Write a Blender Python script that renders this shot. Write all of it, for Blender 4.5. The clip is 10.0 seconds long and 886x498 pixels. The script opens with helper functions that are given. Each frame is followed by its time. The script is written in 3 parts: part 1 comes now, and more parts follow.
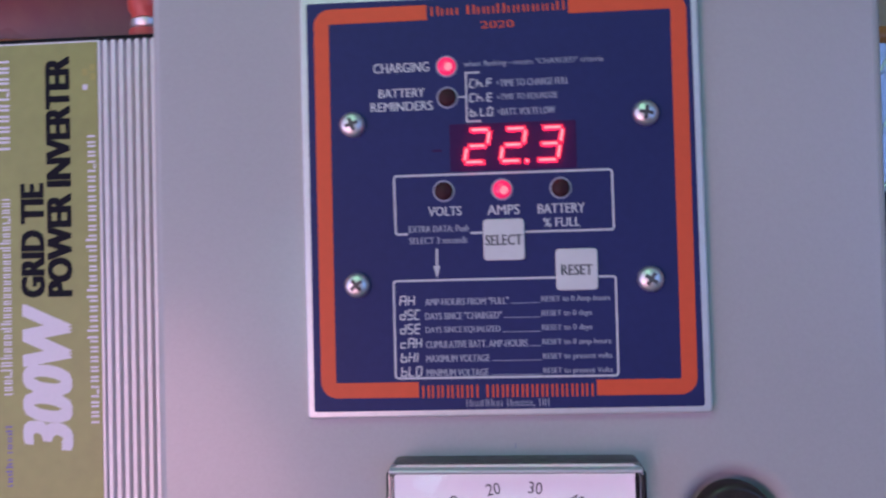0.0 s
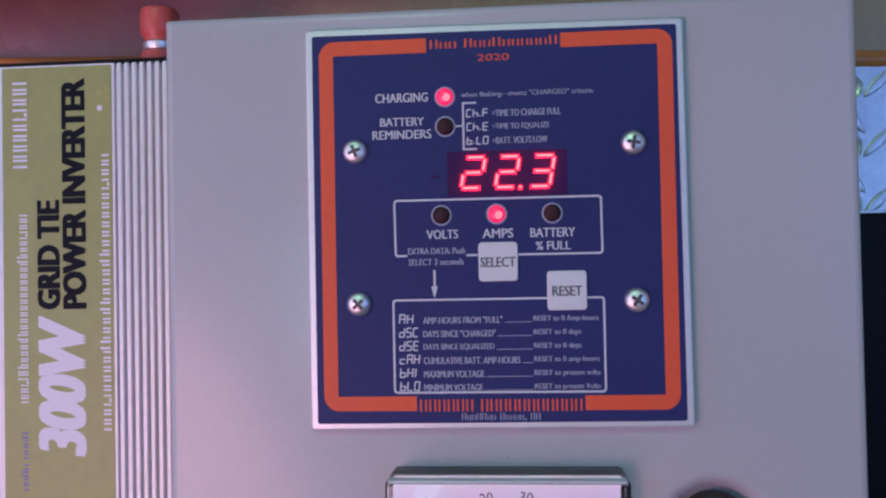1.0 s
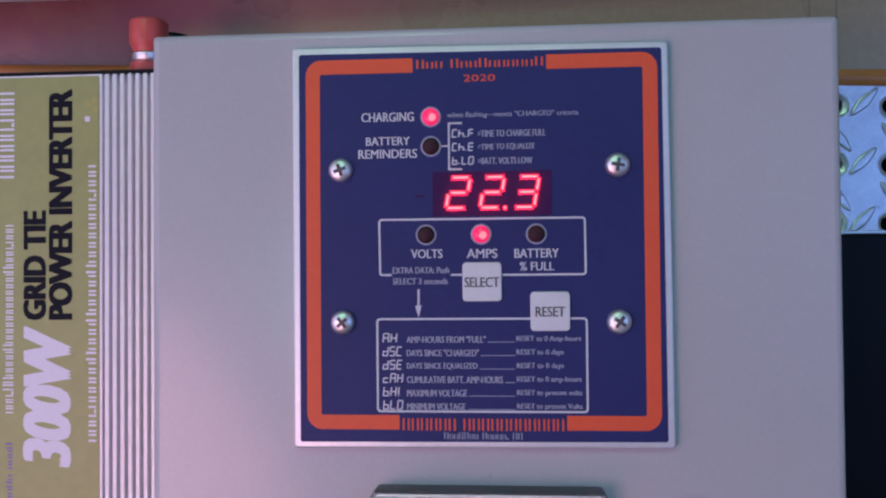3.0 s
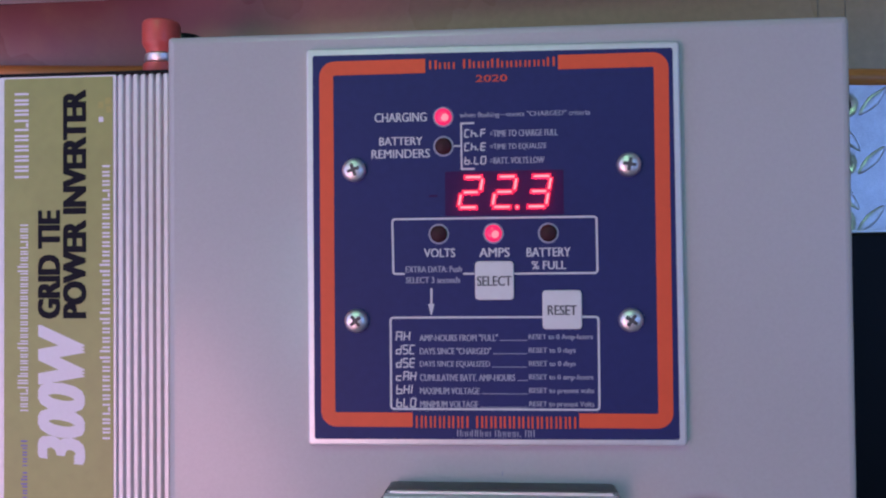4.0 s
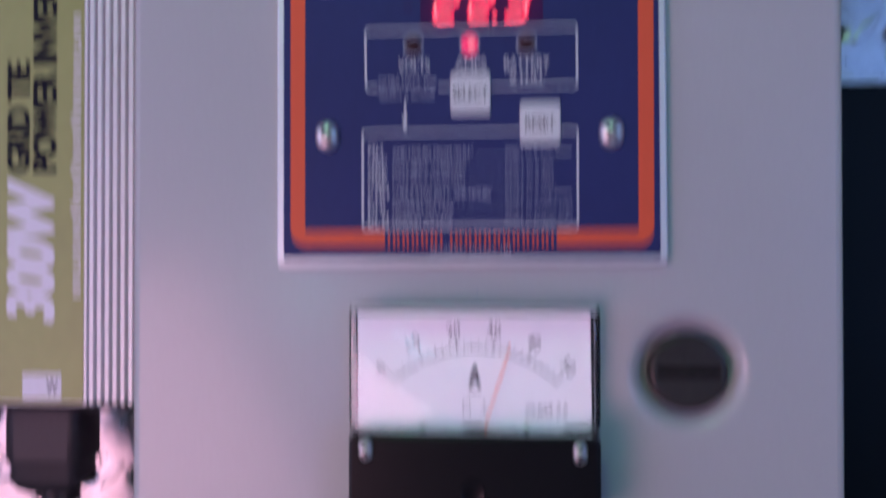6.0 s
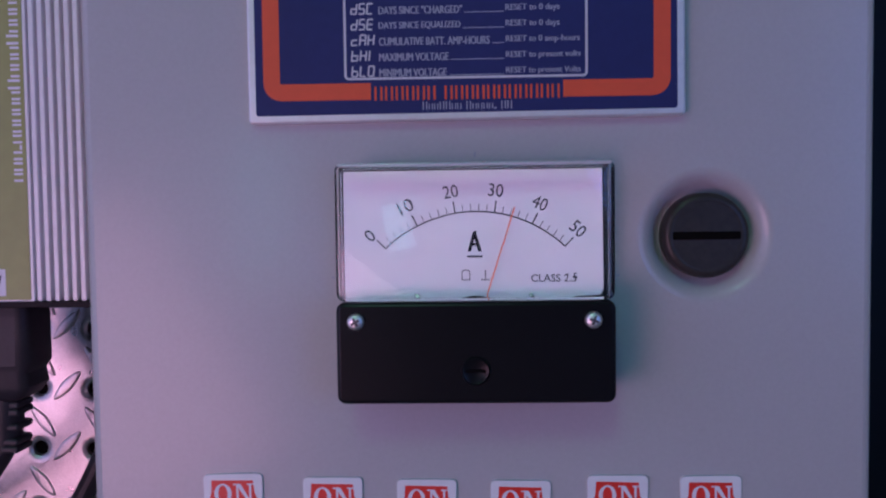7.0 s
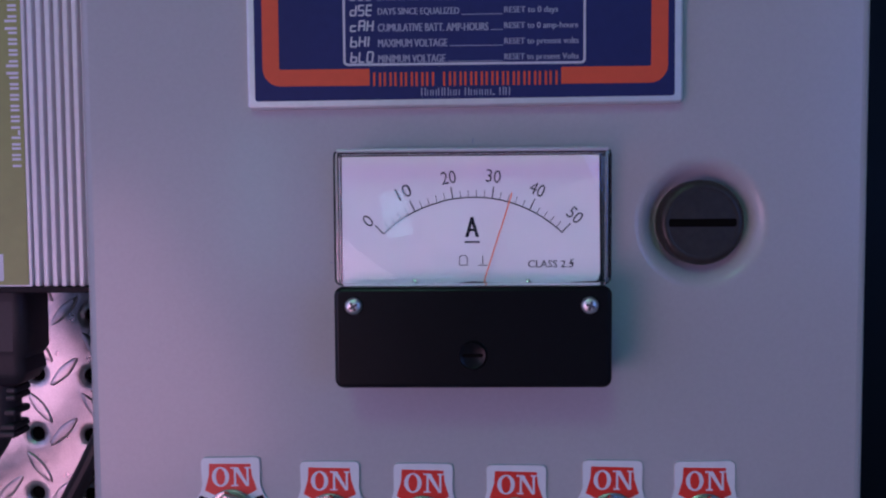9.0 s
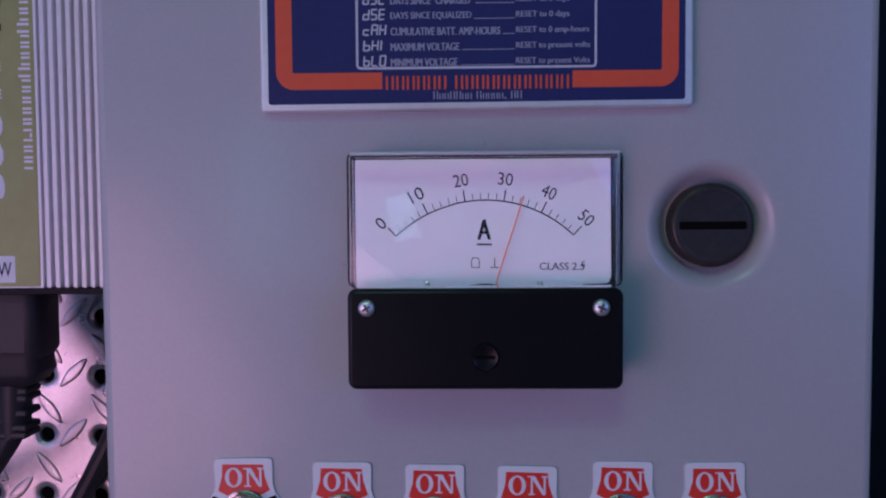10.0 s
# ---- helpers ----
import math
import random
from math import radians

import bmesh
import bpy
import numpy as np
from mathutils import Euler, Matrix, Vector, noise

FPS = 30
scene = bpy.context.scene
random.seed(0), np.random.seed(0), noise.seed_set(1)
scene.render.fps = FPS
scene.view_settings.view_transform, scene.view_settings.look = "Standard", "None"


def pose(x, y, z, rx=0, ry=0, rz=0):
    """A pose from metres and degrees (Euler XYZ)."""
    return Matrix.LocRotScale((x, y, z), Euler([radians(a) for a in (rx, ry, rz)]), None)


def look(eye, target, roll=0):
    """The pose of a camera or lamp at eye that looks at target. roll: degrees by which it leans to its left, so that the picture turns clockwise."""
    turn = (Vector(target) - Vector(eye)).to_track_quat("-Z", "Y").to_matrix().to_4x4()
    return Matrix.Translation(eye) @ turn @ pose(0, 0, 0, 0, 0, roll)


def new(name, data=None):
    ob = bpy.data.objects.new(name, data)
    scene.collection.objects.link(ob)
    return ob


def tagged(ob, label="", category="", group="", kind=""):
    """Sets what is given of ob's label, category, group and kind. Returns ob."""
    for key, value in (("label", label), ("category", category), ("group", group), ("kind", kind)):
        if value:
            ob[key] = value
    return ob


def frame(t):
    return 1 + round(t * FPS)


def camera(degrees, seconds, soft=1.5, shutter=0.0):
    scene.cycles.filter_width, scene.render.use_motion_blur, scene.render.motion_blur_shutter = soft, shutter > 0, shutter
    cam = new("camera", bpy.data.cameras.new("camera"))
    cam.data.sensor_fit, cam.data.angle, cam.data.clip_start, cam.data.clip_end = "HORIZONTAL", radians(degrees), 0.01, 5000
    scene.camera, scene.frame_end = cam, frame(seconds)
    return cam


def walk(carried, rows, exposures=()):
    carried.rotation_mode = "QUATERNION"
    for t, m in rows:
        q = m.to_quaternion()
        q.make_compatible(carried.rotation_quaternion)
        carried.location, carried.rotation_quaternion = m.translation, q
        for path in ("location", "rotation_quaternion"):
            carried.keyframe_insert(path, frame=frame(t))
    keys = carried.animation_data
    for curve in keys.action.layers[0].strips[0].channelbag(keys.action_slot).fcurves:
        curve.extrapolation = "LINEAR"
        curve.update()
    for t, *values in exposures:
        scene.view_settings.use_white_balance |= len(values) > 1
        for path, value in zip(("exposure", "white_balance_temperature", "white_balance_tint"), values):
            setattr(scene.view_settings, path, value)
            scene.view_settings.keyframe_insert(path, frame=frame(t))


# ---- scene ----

# Units below are millimetres on the enclosure's face (x across, y up the face, z out of it); MM turns them into metres.
MM = 0.001
FACE = 140.0          # height of the enclosure's face over the floor
PLATE = 15.2          # top of the tread plate over the floor

# ---- camera ----
cam = camera(54, 10.0, soft=2.15, shutter=0.8)
PATH = [
    (0.0, 0.0035, -0.0188, 0.3913, 1.20, 4.73, -1.41),
    (0.2, 0.0010, -0.0118, 0.3982, 0.69, 4.75, -0.25),
    (0.3, 0.0017, -0.0068, 0.4046, 2.85, 4.29, 0.22),
    (0.4, 0.0019, -0.0043, 0.4081, 3.42, 3.98, -0.12),
    (0.5, 0.0060, -0.0012, 0.4095, 2.86, 5.18, -0.31),
    (0.6, 0.0051, -0.0058, 0.4104, 3.99, 4.75, -0.42),
    (0.7, 0.0048, -0.0055, 0.4124, 3.24, 4.49, -0.87),
    (0.8, 0.0055, -0.0074, 0.4090, 1.44, 4.30, -1.38),
    (0.9, 0.0070, -0.0107, 0.4075, 0.99, 4.76, -1.60),
    (1.0, 0.0067, -0.0124, 0.4047, 1.15, 4.98, -1.11),
    (1.5, 0.0097, -0.0091, 0.4041, 1.10, 5.28, -0.57),
    (2.0, 0.0096, -0.0095, 0.4038, 0.67, 5.07, -0.41),
    (2.5, 0.0090, -0.0060, 0.4041, 0.77, 4.90, -0.44),
    (2.7, 0.0097, -0.0062, 0.4046, 1.16, 4.49, -0.47),
    (4.0, 0.0073, -0.0064, 0.4080, 1.10, 4.83, -0.52),
    (4.5, 0.0054, -0.0012, 0.4072, 1.57, 3.71, -0.18),
    (5.0, 0.0053, 0.0003, 0.4081, 1.20, 3.43, 0.09),
    (5.5, 0.0035, -0.0043, 0.4077, 1.76, 3.19, -0.16),
    (5.7, -0.0021, -0.0111, 0.4089, 2.40, 1.72, -0.34),
    (5.8, -0.0043, -0.0154, 0.4072, -0.02, 1.14, -0.11),
    (5.9, 0.0037, -0.0379, 0.4016, 1.07, 2.80, 0.36),
    (6.0, 0.0141, -0.0595, 0.3973, 0.67, 4.87, -0.10),
    (6.1, 0.0112, -0.0646, 0.3946, -0.83, 4.23, 0.75),
    (6.2, 0.0034, -0.0703, 0.3870, -2.35, 2.60, 0.12),
    (7.3, 0.0006, -0.0853, 0.3720, -3.20, 1.69, -0.79),
    (7.5, 0.0024, -0.0872, 0.3716, -3.59, 2.38, -0.85),
    (8.0, -0.0004, -0.0888, 0.3724, -3.39, 1.88, -0.57),
    (8.5, 0.0016, -0.0859, 0.3729, -3.82, 1.97, -0.45),
    (9.0, 0.0002, -0.0857, 0.3741, -3.23, 1.45, -0.40),
    (9.5, 0.0001, -0.0849, 0.3754, -3.37, 2.03, -0.43),
    (10.0, -0.0028, -0.0852, 0.3758, -3.17, 1.49, -0.37),
]
EXPOSURES = [(0.0, -0.10, 6080, 9), (5.6, -0.11, 6140, 9), (6.4, -0.38, 5800, 11), (7.3, -0.82, 5500, 16), (10.0, -0.89, 5380, 15)]
walk(cam, [(t, pose(x, y, z, rx, ry, rz)) for t, x, y, z, rx, ry, rz in PATH], EXPOSURES)

# ---- world and light ----
world = bpy.data.worlds.new("world")
scene.world = world
world.use_nodes = True
nt = world.node_tree
sky = nt.nodes.new("ShaderNodeTexSky")
sky.sky_type, sky.sun_disc = "NISHITA", False
sky.sun_elevation, sky.sun_rotation = radians(35), radians(20)
nt.nodes["Background"].inputs["Strength"].default_value = 0.1
nt.links.new(sky.outputs[0], nt.nodes["Background"].inputs[0])


def area_lamp(name, eye, target, sx, sy, watts, colour):
    data = bpy.data.lights.new(name, "AREA")
    data.shape, data.size, data.size_y = "RECTANGLE", sx, sy
    data.energy, data.color = watts, colour
    ob = new(name, data)
    ob.matrix_world = look(eye, target)
    return ob


area_lamp("north_roof_light", (-0.42, 1.66, 2.36), (0.0, -0.05, 0.14), 0.50, 0.50, 11.5, (0.45, 1.0, 0.62))
area_lamp("pink_lamp_light", (-0.52, -0.32, 1.00), (0.0, -0.02, 0.14), 0.42, 0.42, 4.5, (1.0, 0.46, 0.58))
# fill added from the left to lift the upper left side; source unseen
area_lamp("west_fill_light", (-0.74, 0.05, 0.80), (0.0, 0.05, 0.72), 0.78, 0.85, 3.0, (0.62, 0.58, 1.0))
# unseen lamp added for the soft blue ambient on the right side
area_lamp("east_blue_fill", (1.52, 0.20, 2.36), (1.52, 0.20, 0.0), 0.90, 1.00, 12.5, (0.20, 0.38, 1.0))
area_lamp("skylight_light", (-0.59, -0.08, 2.36), (-0.59, -0.08, 0.0), 0.15, 0.40, 1.2, (0.40, 0.84, 1.0))


# ---- materials ----
def mat(name, base, rough=0.5, metal=0.0, vary=0.08, grain=600.0, bump=0.0, blotch=18.0, coat=0.0, stretch=(1, 1, 1), emit=0.0, spec=0.5):
    m = bpy.data.materials.new(name)
    m.use_nodes = True
    n, l = m.node_tree.nodes, m.node_tree.links
    b = n["Principled BSDF"]
    b.inputs["Roughness"].default_value, b.inputs["Metallic"].default_value = rough, metal
    b.inputs["Coat Roughness"].default_value = 0.14
    b.inputs["Coat Weight"].default_value, b.inputs["Specular IOR Level"].default_value = coat, spec
    co, mp = n.new("ShaderNodeTexCoord"), n.new("ShaderNodeMapping")
    mp.inputs["Scale"].default_value = stretch
    l.new(co.outputs["Object"], mp.inputs["Vector"])
    fine, wide = n.new("ShaderNodeTexNoise"), n.new("ShaderNodeTexNoise")
    fine.inputs["Scale"].default_value, wide.inputs["Scale"].default_value = grain, blotch
    fine.inputs["Detail"].default_value = wide.inputs["Detail"].default_value = 4.0
    for t in (fine, wide):
        l.new(mp.outputs[0], t.inputs["Vector"])
    add = n.new("ShaderNodeMath")
    add.operation = "ADD"
    l.new(fine.outputs["Fac"], add.inputs[0])
    l.new(wide.outputs["Fac"], add.inputs[1])
    ramp = n.new("ShaderNodeMapRange")
    ramp.inputs["From Min"].default_value, ramp.inputs["From Max"].default_value = 0.6, 1.4
    ramp.inputs["To Min"].default_value, ramp.inputs["To Max"].default_value = 1.0 - vary, 1.0 + vary
    l.new(add.outputs[0], ramp.inputs["Value"])
    mix = n.new("ShaderNodeVectorMath")
    mix.operation = "SCALE"
    mix.inputs[0].default_value = base
    l.new(ramp.outputs[0], mix.inputs["Scale"])
    l.new(mix.outputs[0], b.inputs["Base Color"])
    rr = n.new("ShaderNodeMapRange")
    rr.inputs["To Min"].default_value, rr.inputs["To Max"].default_value = max(0.02, rough - 0.07), min(1.0, rough + 0.07)
    l.new(wide.outputs["Fac"], rr.inputs["Value"])
    l.new(rr.outputs[0], b.inputs["Roughness"])
    if bump:
        bp = n.new("ShaderNodeBump")
        bp.inputs["Strength"].default_value, bp.inputs["Distance"].default_value = bump, 0.0004
        l.new(fine.outputs["Fac"], bp.inputs["Height"])
        l.new(bp.outputs[0], b.inputs["Normal"])
    if emit:
        b.inputs["Emission Color"].default_value = (*base, 1)
        b.inputs["Emission Strength"].default_value = emit
    return m


def set_glow(m, colour, strength):
    b = m.node_tree.nodes["Principled BSDF"]
    b.inputs["Emission Color"].default_value = (*colour, 1)
    b.inputs["Emission Strength"].default_value = strength


GREY_PAINT = mat("grey_paint", (0.47, 0.46, 0.48), 0.34, vary=0.05, grain=900, bump=0.08, blotch=11, coat=0.3)
ALUMINIUM = mat("aluminium", (0.84, 0.83, 0.85), 0.38, 0.55, vary=0.06, grain=500)
FIN_METAL = mat("anodised_aluminium", (0.80, 0.78, 0.82), 0.42, 0.2, vary=0.06, grain=300)
STEEL = mat("bright_steel", (0.86, 0.84, 0.83), 0.44, 1.0, vary=0.08, grain=900)
NICKEL = mat("nickel", (0.62, 0.60, 0.56), 0.26, 1.0, vary=0.08, grain=700)
NAVY = mat("navy_print", (0.026, 0.031, 0.132), 0.5, spec=0.25, vary=0.10, grain=400)
ORANGE = mat("orange_print", (0.78, 0.10, 0.035), 0.5, vary=0.05, grain=500)
PALE = mat("pale_print", (0.62, 0.62, 0.68), 0.5, vary=0.05, grain=900)
GREY_PRINT = mat("grey_print", (0.34, 0.35, 0.46), 0.5, vary=0.08, grain=900)
BUTTON = mat("white_button", (0.70, 0.69, 0.72), 0.38, vary=0.05, grain=300)
LEGEND = mat("silvered_legend", (0.82, 0.82, 0.86), 0.35, 0.0, vary=0.05, grain=400)
INK = mat("black_ink", (0.012, 0.012, 0.02), 0.6, vary=0.1, spec=0.1)
BUTTON_INK = mat("worn_grey_ink", (0.10, 0.10, 0.12), 0.6, vary=0.2, spec=0.1)
DISPLAY = mat("dark_red_filter", (0.050, 0.012, 0.078), 0.5, spec=0.15, vary=0.1)
LENS_DARK = mat("unlit_red_lens", (0.045, 0.016, 0.022), 0.5, vary=0.1, spec=0.2)
SEGMENT = mat("lit_red_segment", (0.30, 0.012, 0.02), 0.5, emit=1.0)
set_glow(SEGMENT, (1.0, 0.010, 0.075), 1.25)
SEGMENT_CORE = mat("hot_red_segment", (0.30, 0.05, 0.05), 0.5, emit=1.0)
set_glow(SEGMENT_CORE, (1.0, 0.34, 0.38), 1.5)
SEGMENT_SIDE = mat("lit_red_segment_side", (0.30, 0.012, 0.02), 0.5, emit=1.0)
set_glow(SEGMENT_SIDE, (1.0, 0.008, 0.06), 12.0)
LED_RED = mat("lit_red_lens", (0.35, 0.01, 0.03), 0.3, emit=1.0)
set_glow(LED_RED, (1.0, 0.02, 0.15), 0.95)
LED_CORE = mat("bright_lens_core", (0.35, 0.05, 0.06), 0.3, emit=1.0)
set_glow(LED_CORE, (1.0, 0.26, 0.32), 1.2)
BLACK_PLASTIC = mat("black_plastic", (0.006, 0.006, 0.008), 0.30, spec=0.22, vary=0.15, grain=800, bump=0.03)
BLACK_RUBBER = mat("black_rubber", (0.024, 0.020, 0.026), 0.45, spec=0.35, vary=0.2, grain=700, bump=0.1)
DARK_LATCH = mat("dark_grey_latch", (0.032, 0.026, 0.024), 0.36, spec=0.4, vary=0.4, grain=600, bump=0.1)
# darker steel tone: the shade of a screw's cross recess, as colour
RECESS_SHADE = mat("recess_shade", (0.11, 0.10, 0.11), 0.5, 0.4)
# flat black that stands in for the shade inside slots and holes
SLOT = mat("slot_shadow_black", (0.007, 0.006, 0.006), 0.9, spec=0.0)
DIAL = mat("white_dial_card", (0.72, 0.70, 0.74), 0.55, vary=0.02, grain=300)
DIAL_INK = mat("dial_ink", (0.045, 0.045, 0.055), 0.6, spec=0.2)
NEEDLE = mat("orange_needle", (0.85, 0.20, 0.08), 0.5)
RED_SIGN = mat("red_enamel", (0.78, 0.040, 0.026), 0.35, vary=0.06)
RED_PLASTIC = mat("red_plastic", (0.66, 0.10, 0.085), 0.38, vary=0.12, grain=300, bump=0.04)
OLIVE = mat("olive_label", (0.35, 0.36, 0.12), 0.42, vary=0.10, grain=200, blotch=30)
LABEL_WHITE = mat("white_print", (0.80, 0.76, 0.84), 0.45, vary=0.04)
LABEL_YELLOW = mat("yellow_print", (0.42, 0.385, 0.115), 0.45, vary=0.1)
LABEL_BLUE = mat("blue_print", (0.16, 0.14, 0.45), 0.45, vary=0.1)
TREAD = mat("tread_plate_metal", (0.58, 0.55, 0.55), 0.30, 0.85, vary=0.18, grain=1500, bump=0.35, blotch=160)
WOOD = mat("varnished_wood", (0.54, 0.18, 0.05), 0.35, vary=0.42, grain=220, blotch=40, stretch=(0.06, 1, 1), bump=0.1)
FLOOR_MAT = mat("tan_floor", (0.42, 0.27, 0.165), 0.28, vary=0.12, grain=300, blotch=9, bump=0.05)


def painted_sheen(m, centre, radius, colour, amount):
    """A blotchy reflection with a ragged outline, painted into the surface's base colour."""
    n, l = m.node_tree.nodes, m.node_tree.links
    b = n["Principled BSDF"]
    before = b.inputs["Base Color"].links[0].from_socket
    co, mp, ball = n.new("ShaderNodeTexCoord"), n.new("ShaderNodeMapping"), n.new("ShaderNodeTexGradient")
    ball.gradient_type = "SPHERICAL"
    mp.inputs["Location"].default_value = [-c / r for c, r in zip(centre, radius)]
    mp.inputs["Scale"].default_value = [1 / r for r in radius]
    l.new(co.outputs["Object"], mp.inputs["Vector"])
    l.new(mp.outputs[0], ball.inputs["Vector"])
    cloud = n.new("ShaderNodeTexNoise")
    cloud.inputs["Scale"].default_value, cloud.inputs["Detail"].default_value = 28.0, 5.0
    l.new(co.outputs["Object"], cloud.inputs["Vector"])
    both = n.new("ShaderNodeMath")
    both.operation = "MULTIPLY"
    l.new(ball.outputs["Fac"], both.inputs[0])
    l.new(cloud.outputs["Fac"], both.inputs[1])
    edge = n.new("ShaderNodeMapRange")
    edge.inputs["From Min"].default_value, edge.inputs["From Max"].default_value = 0.04, 0.34
    edge.inputs["To Max"].default_value = amount
    l.new(both.outputs[0], edge.inputs["Value"])
    mix = n.new("ShaderNodeMix")
    mix.data_type = "RGBA"
    l.new(edge.outputs[0], mix.inputs[0])
    l.new(before, mix.inputs[6])
    mix.inputs[7].default_value = (*colour, 1)
    l.new(mix.outputs[2], b.inputs["Base Color"])


# reddish reflection on the floor's far left, put into its colour
painted_sheen(FLOOR_MAT, (-0.20, 0.15, 0.0), (0.22, 0.11, 0.2), (0.30, 0.115, 0.14), 0.85)
WALL_MAT = mat("wall_paint", (0.62, 0.60, 0.60), 0.8, vary=0.04, grain=60)
DARK_CASE = mat("black_case", (0.004, 0.004, 0.007), 0.45, spec=0.15, vary=0.15, grain=500)
WHITE_BOX = mat("white_plastic", (0.78, 0.76, 0.78), 0.4, vary=0.04)


def glass(name, tint=(1, 1, 1), rough=0.0):
    m = bpy.data.materials.new(name)
    m.use_nodes = True
    b = m.node_tree.nodes["Principled BSDF"]
    b.inputs["Base Color"].default_value = (*tint, 1)
    b.inputs["Transmission Weight"].default_value, b.inputs["Roughness"].default_value, b.inputs["IOR"].default_value = 1.0, rough, 1.36
    return m


# pale colour for the light caught by the clear cover's top edge
EDGE_GLINT = mat("pale_edge_glint", (0.60, 0.60, 0.64), 0.18, coat=0.5, vary=0.05)
CLEAR = glass("clear_acrylic", rough=0.02)

# ---- mesh helpers ----
BASE = {}


def thing(name, base, label, category, group="", kind=""):
    ob = new(name)
    ob.empty_display_size = 0.01
    ob.location = [c * MM for c in base]
    BASE[ob] = base
    return tagged(ob, label, category, group, kind)


def part(name, bm, material, parent, label="", smooth=False, kind=""):
    base = BASE[parent]
    me = bpy.data.meshes.new(name)
    bmesh.ops.recalc_face_normals(bm, faces=bm.faces)
    bm.transform(Matrix.Scale(MM, 4) @ Matrix.Translation([-c for c in base]))
    bm.to_mesh(me)
    bm.free()
    me.materials.append(material)
    if smooth:
        me.polygons.foreach_set("use_smooth", [True] * len(me.polygons))
        me.set_sharp_from_angle(angle=radians(40))
        for p in me.polygons:
            if p.normal.z > 0.9995:
                p.use_smooth = False
    ob = new(name, me)
    ob.parent = parent
    BASE[ob] = base
    return tagged(ob, label, kind=kind)


def single(name, bm, material, base, label, category, kind="", smooth=False, group=""):
    """A thing of one mesh."""
    me = bpy.data.meshes.new(name)
    bmesh.ops.recalc_face_normals(bm, faces=bm.faces)
    bm.transform(Matrix.Scale(MM, 4) @ Matrix.Translation([-c for c in base]))
    bm.to_mesh(me)
    bm.free()
    me.materials.append(material)
    if smooth:
        me.polygons.foreach_set("use_smooth", [True] * len(me.polygons))
        me.set_sharp_from_angle(angle=radians(40))
        for p in me.polygons:
            if p.normal.z > 0.9995:
                p.use_smooth = False
    ob = new(name, me)
    ob.location = [c * MM for c in base]
    BASE[ob] = base
    return tagged(ob, label, category, group, kind)


def rrect(x0, x1, y0, y1, r, n=6):
    pts = []
    for cx, cy, a in ((x1 - r, y1 - r, 0), (x0 + r, y1 - r, 90), (x0 + r, y0 + r, 180), (x1 - r, y0 + r, 270)):
        for i in range(n + 1):
            t = radians(a + 90 * i / n)
            pts.append((cx + r * math.cos(t), cy + r * math.sin(t)))
    return pts


def circle(cx, cy, r, n=32, turn=0.0):
    return [(cx + r * math.cos(radians(turn) + 2 * math.pi * i / n), cy + r * math.sin(radians(turn) + 2 * math.pi * i / n)) for i in range(n)]


def loft(bm, rings, cap0=True, cap1=True):
    """Rings of equal length: (outline, z) each, joined one to the next."""
    vs = [[bm.verts.new((x, y, z)) for x, y in o] for o, z in rings]
    n = len(vs[0])
    for a, b in zip(vs, vs[1:]):
        for i in range(n):
            bm.faces.new((a[i], a[(i + 1) % n], b[(i + 1) % n], b[i]))
    if cap0:
        bm.faces.new(vs[0][::-1])
    if cap1:
        bm.faces.new(vs[-1])
    return bm


def slab(x0, x1, y0, y1, z0, z1, r=2.0, b=0.5, bm=None, n=4):
    """A plate with rounded corners and a rounded top edge."""
    bm = bm or bmesh.new()
    r = max(r, b + 0.01)
    rings = [(rrect(x0, x1, y0, y1, r, n), z0)]
    for i in range(4):
        a = radians(30 * i)
        k, h = b * (1 - math.cos(a)), b * math.sin(a)
        rings.append((rrect(x0 + k, x1 - k, y0 + k, y1 - k, r - k, n), z1 - b + h))
    return loft(bm, rings)


def lathe(cx, cy, profile, n=32, bm=None, cap0=True, cap1=True, turn=0.0):
    bm = bm or bmesh.new()
    return loft(bm, [(circle(cx, cy, r, n, turn), z) for r, z in profile], cap0, cap1)


def ring(cx, cy, r0, r1, z0, z1, n=32):
    bm = bmesh.new()
    rings = [(circle(cx, cy, r, n), z) for r, z in ((r0, z0), (r0, z1), (r1, z1), (r1, z0), (r0, z0))]
    loft(bm, rings, False, False)
    bmesh.ops.remove_doubles(bm, verts=bm.verts, dist=1e-4)
    return bm


def stroke(pts, w, z, closed=False, bm=None, h=0.08):
    """A printed line of width w along pts."""
    bm = bm or bmesh.new()
    n = len(pts)
    left, right = [], []
    for i in range(n):
        p = Vector(pts[i])
        a = Vector(pts[(i - 1) % n]) if closed or i else None
        c = Vector(pts[(i + 1) % n]) if closed or i < n - 1 else None
        d1 = (p - a).normalized() if a is not None else (c - p).normalized()
        d2 = (c - p).normalized() if c is not None else d1
        n1, n2 = Vector((-d1.y, d1.x)), Vector((-d2.y, d2.x))
        m = (n1 + n2).normalized()
        k = w / 2 / max(0.35, m.dot(n1))
        left.append(bm.verts.new((*(p + m * k), z + h)))
        right.append(bm.verts.new((*(p - m * k), z + h)))
    for i in range(n if closed else n - 1):
        j = (i + 1) % n
        bm.faces.new((left[i], right[i], right[j], left[j]))
    return bm


def flat(pts, z, bm=None, h=0.08):
    bm = bm or bmesh.new()
    bm.faces.new([bm.verts.new((x, y, z + h)) for x, y in pts])
    return bm


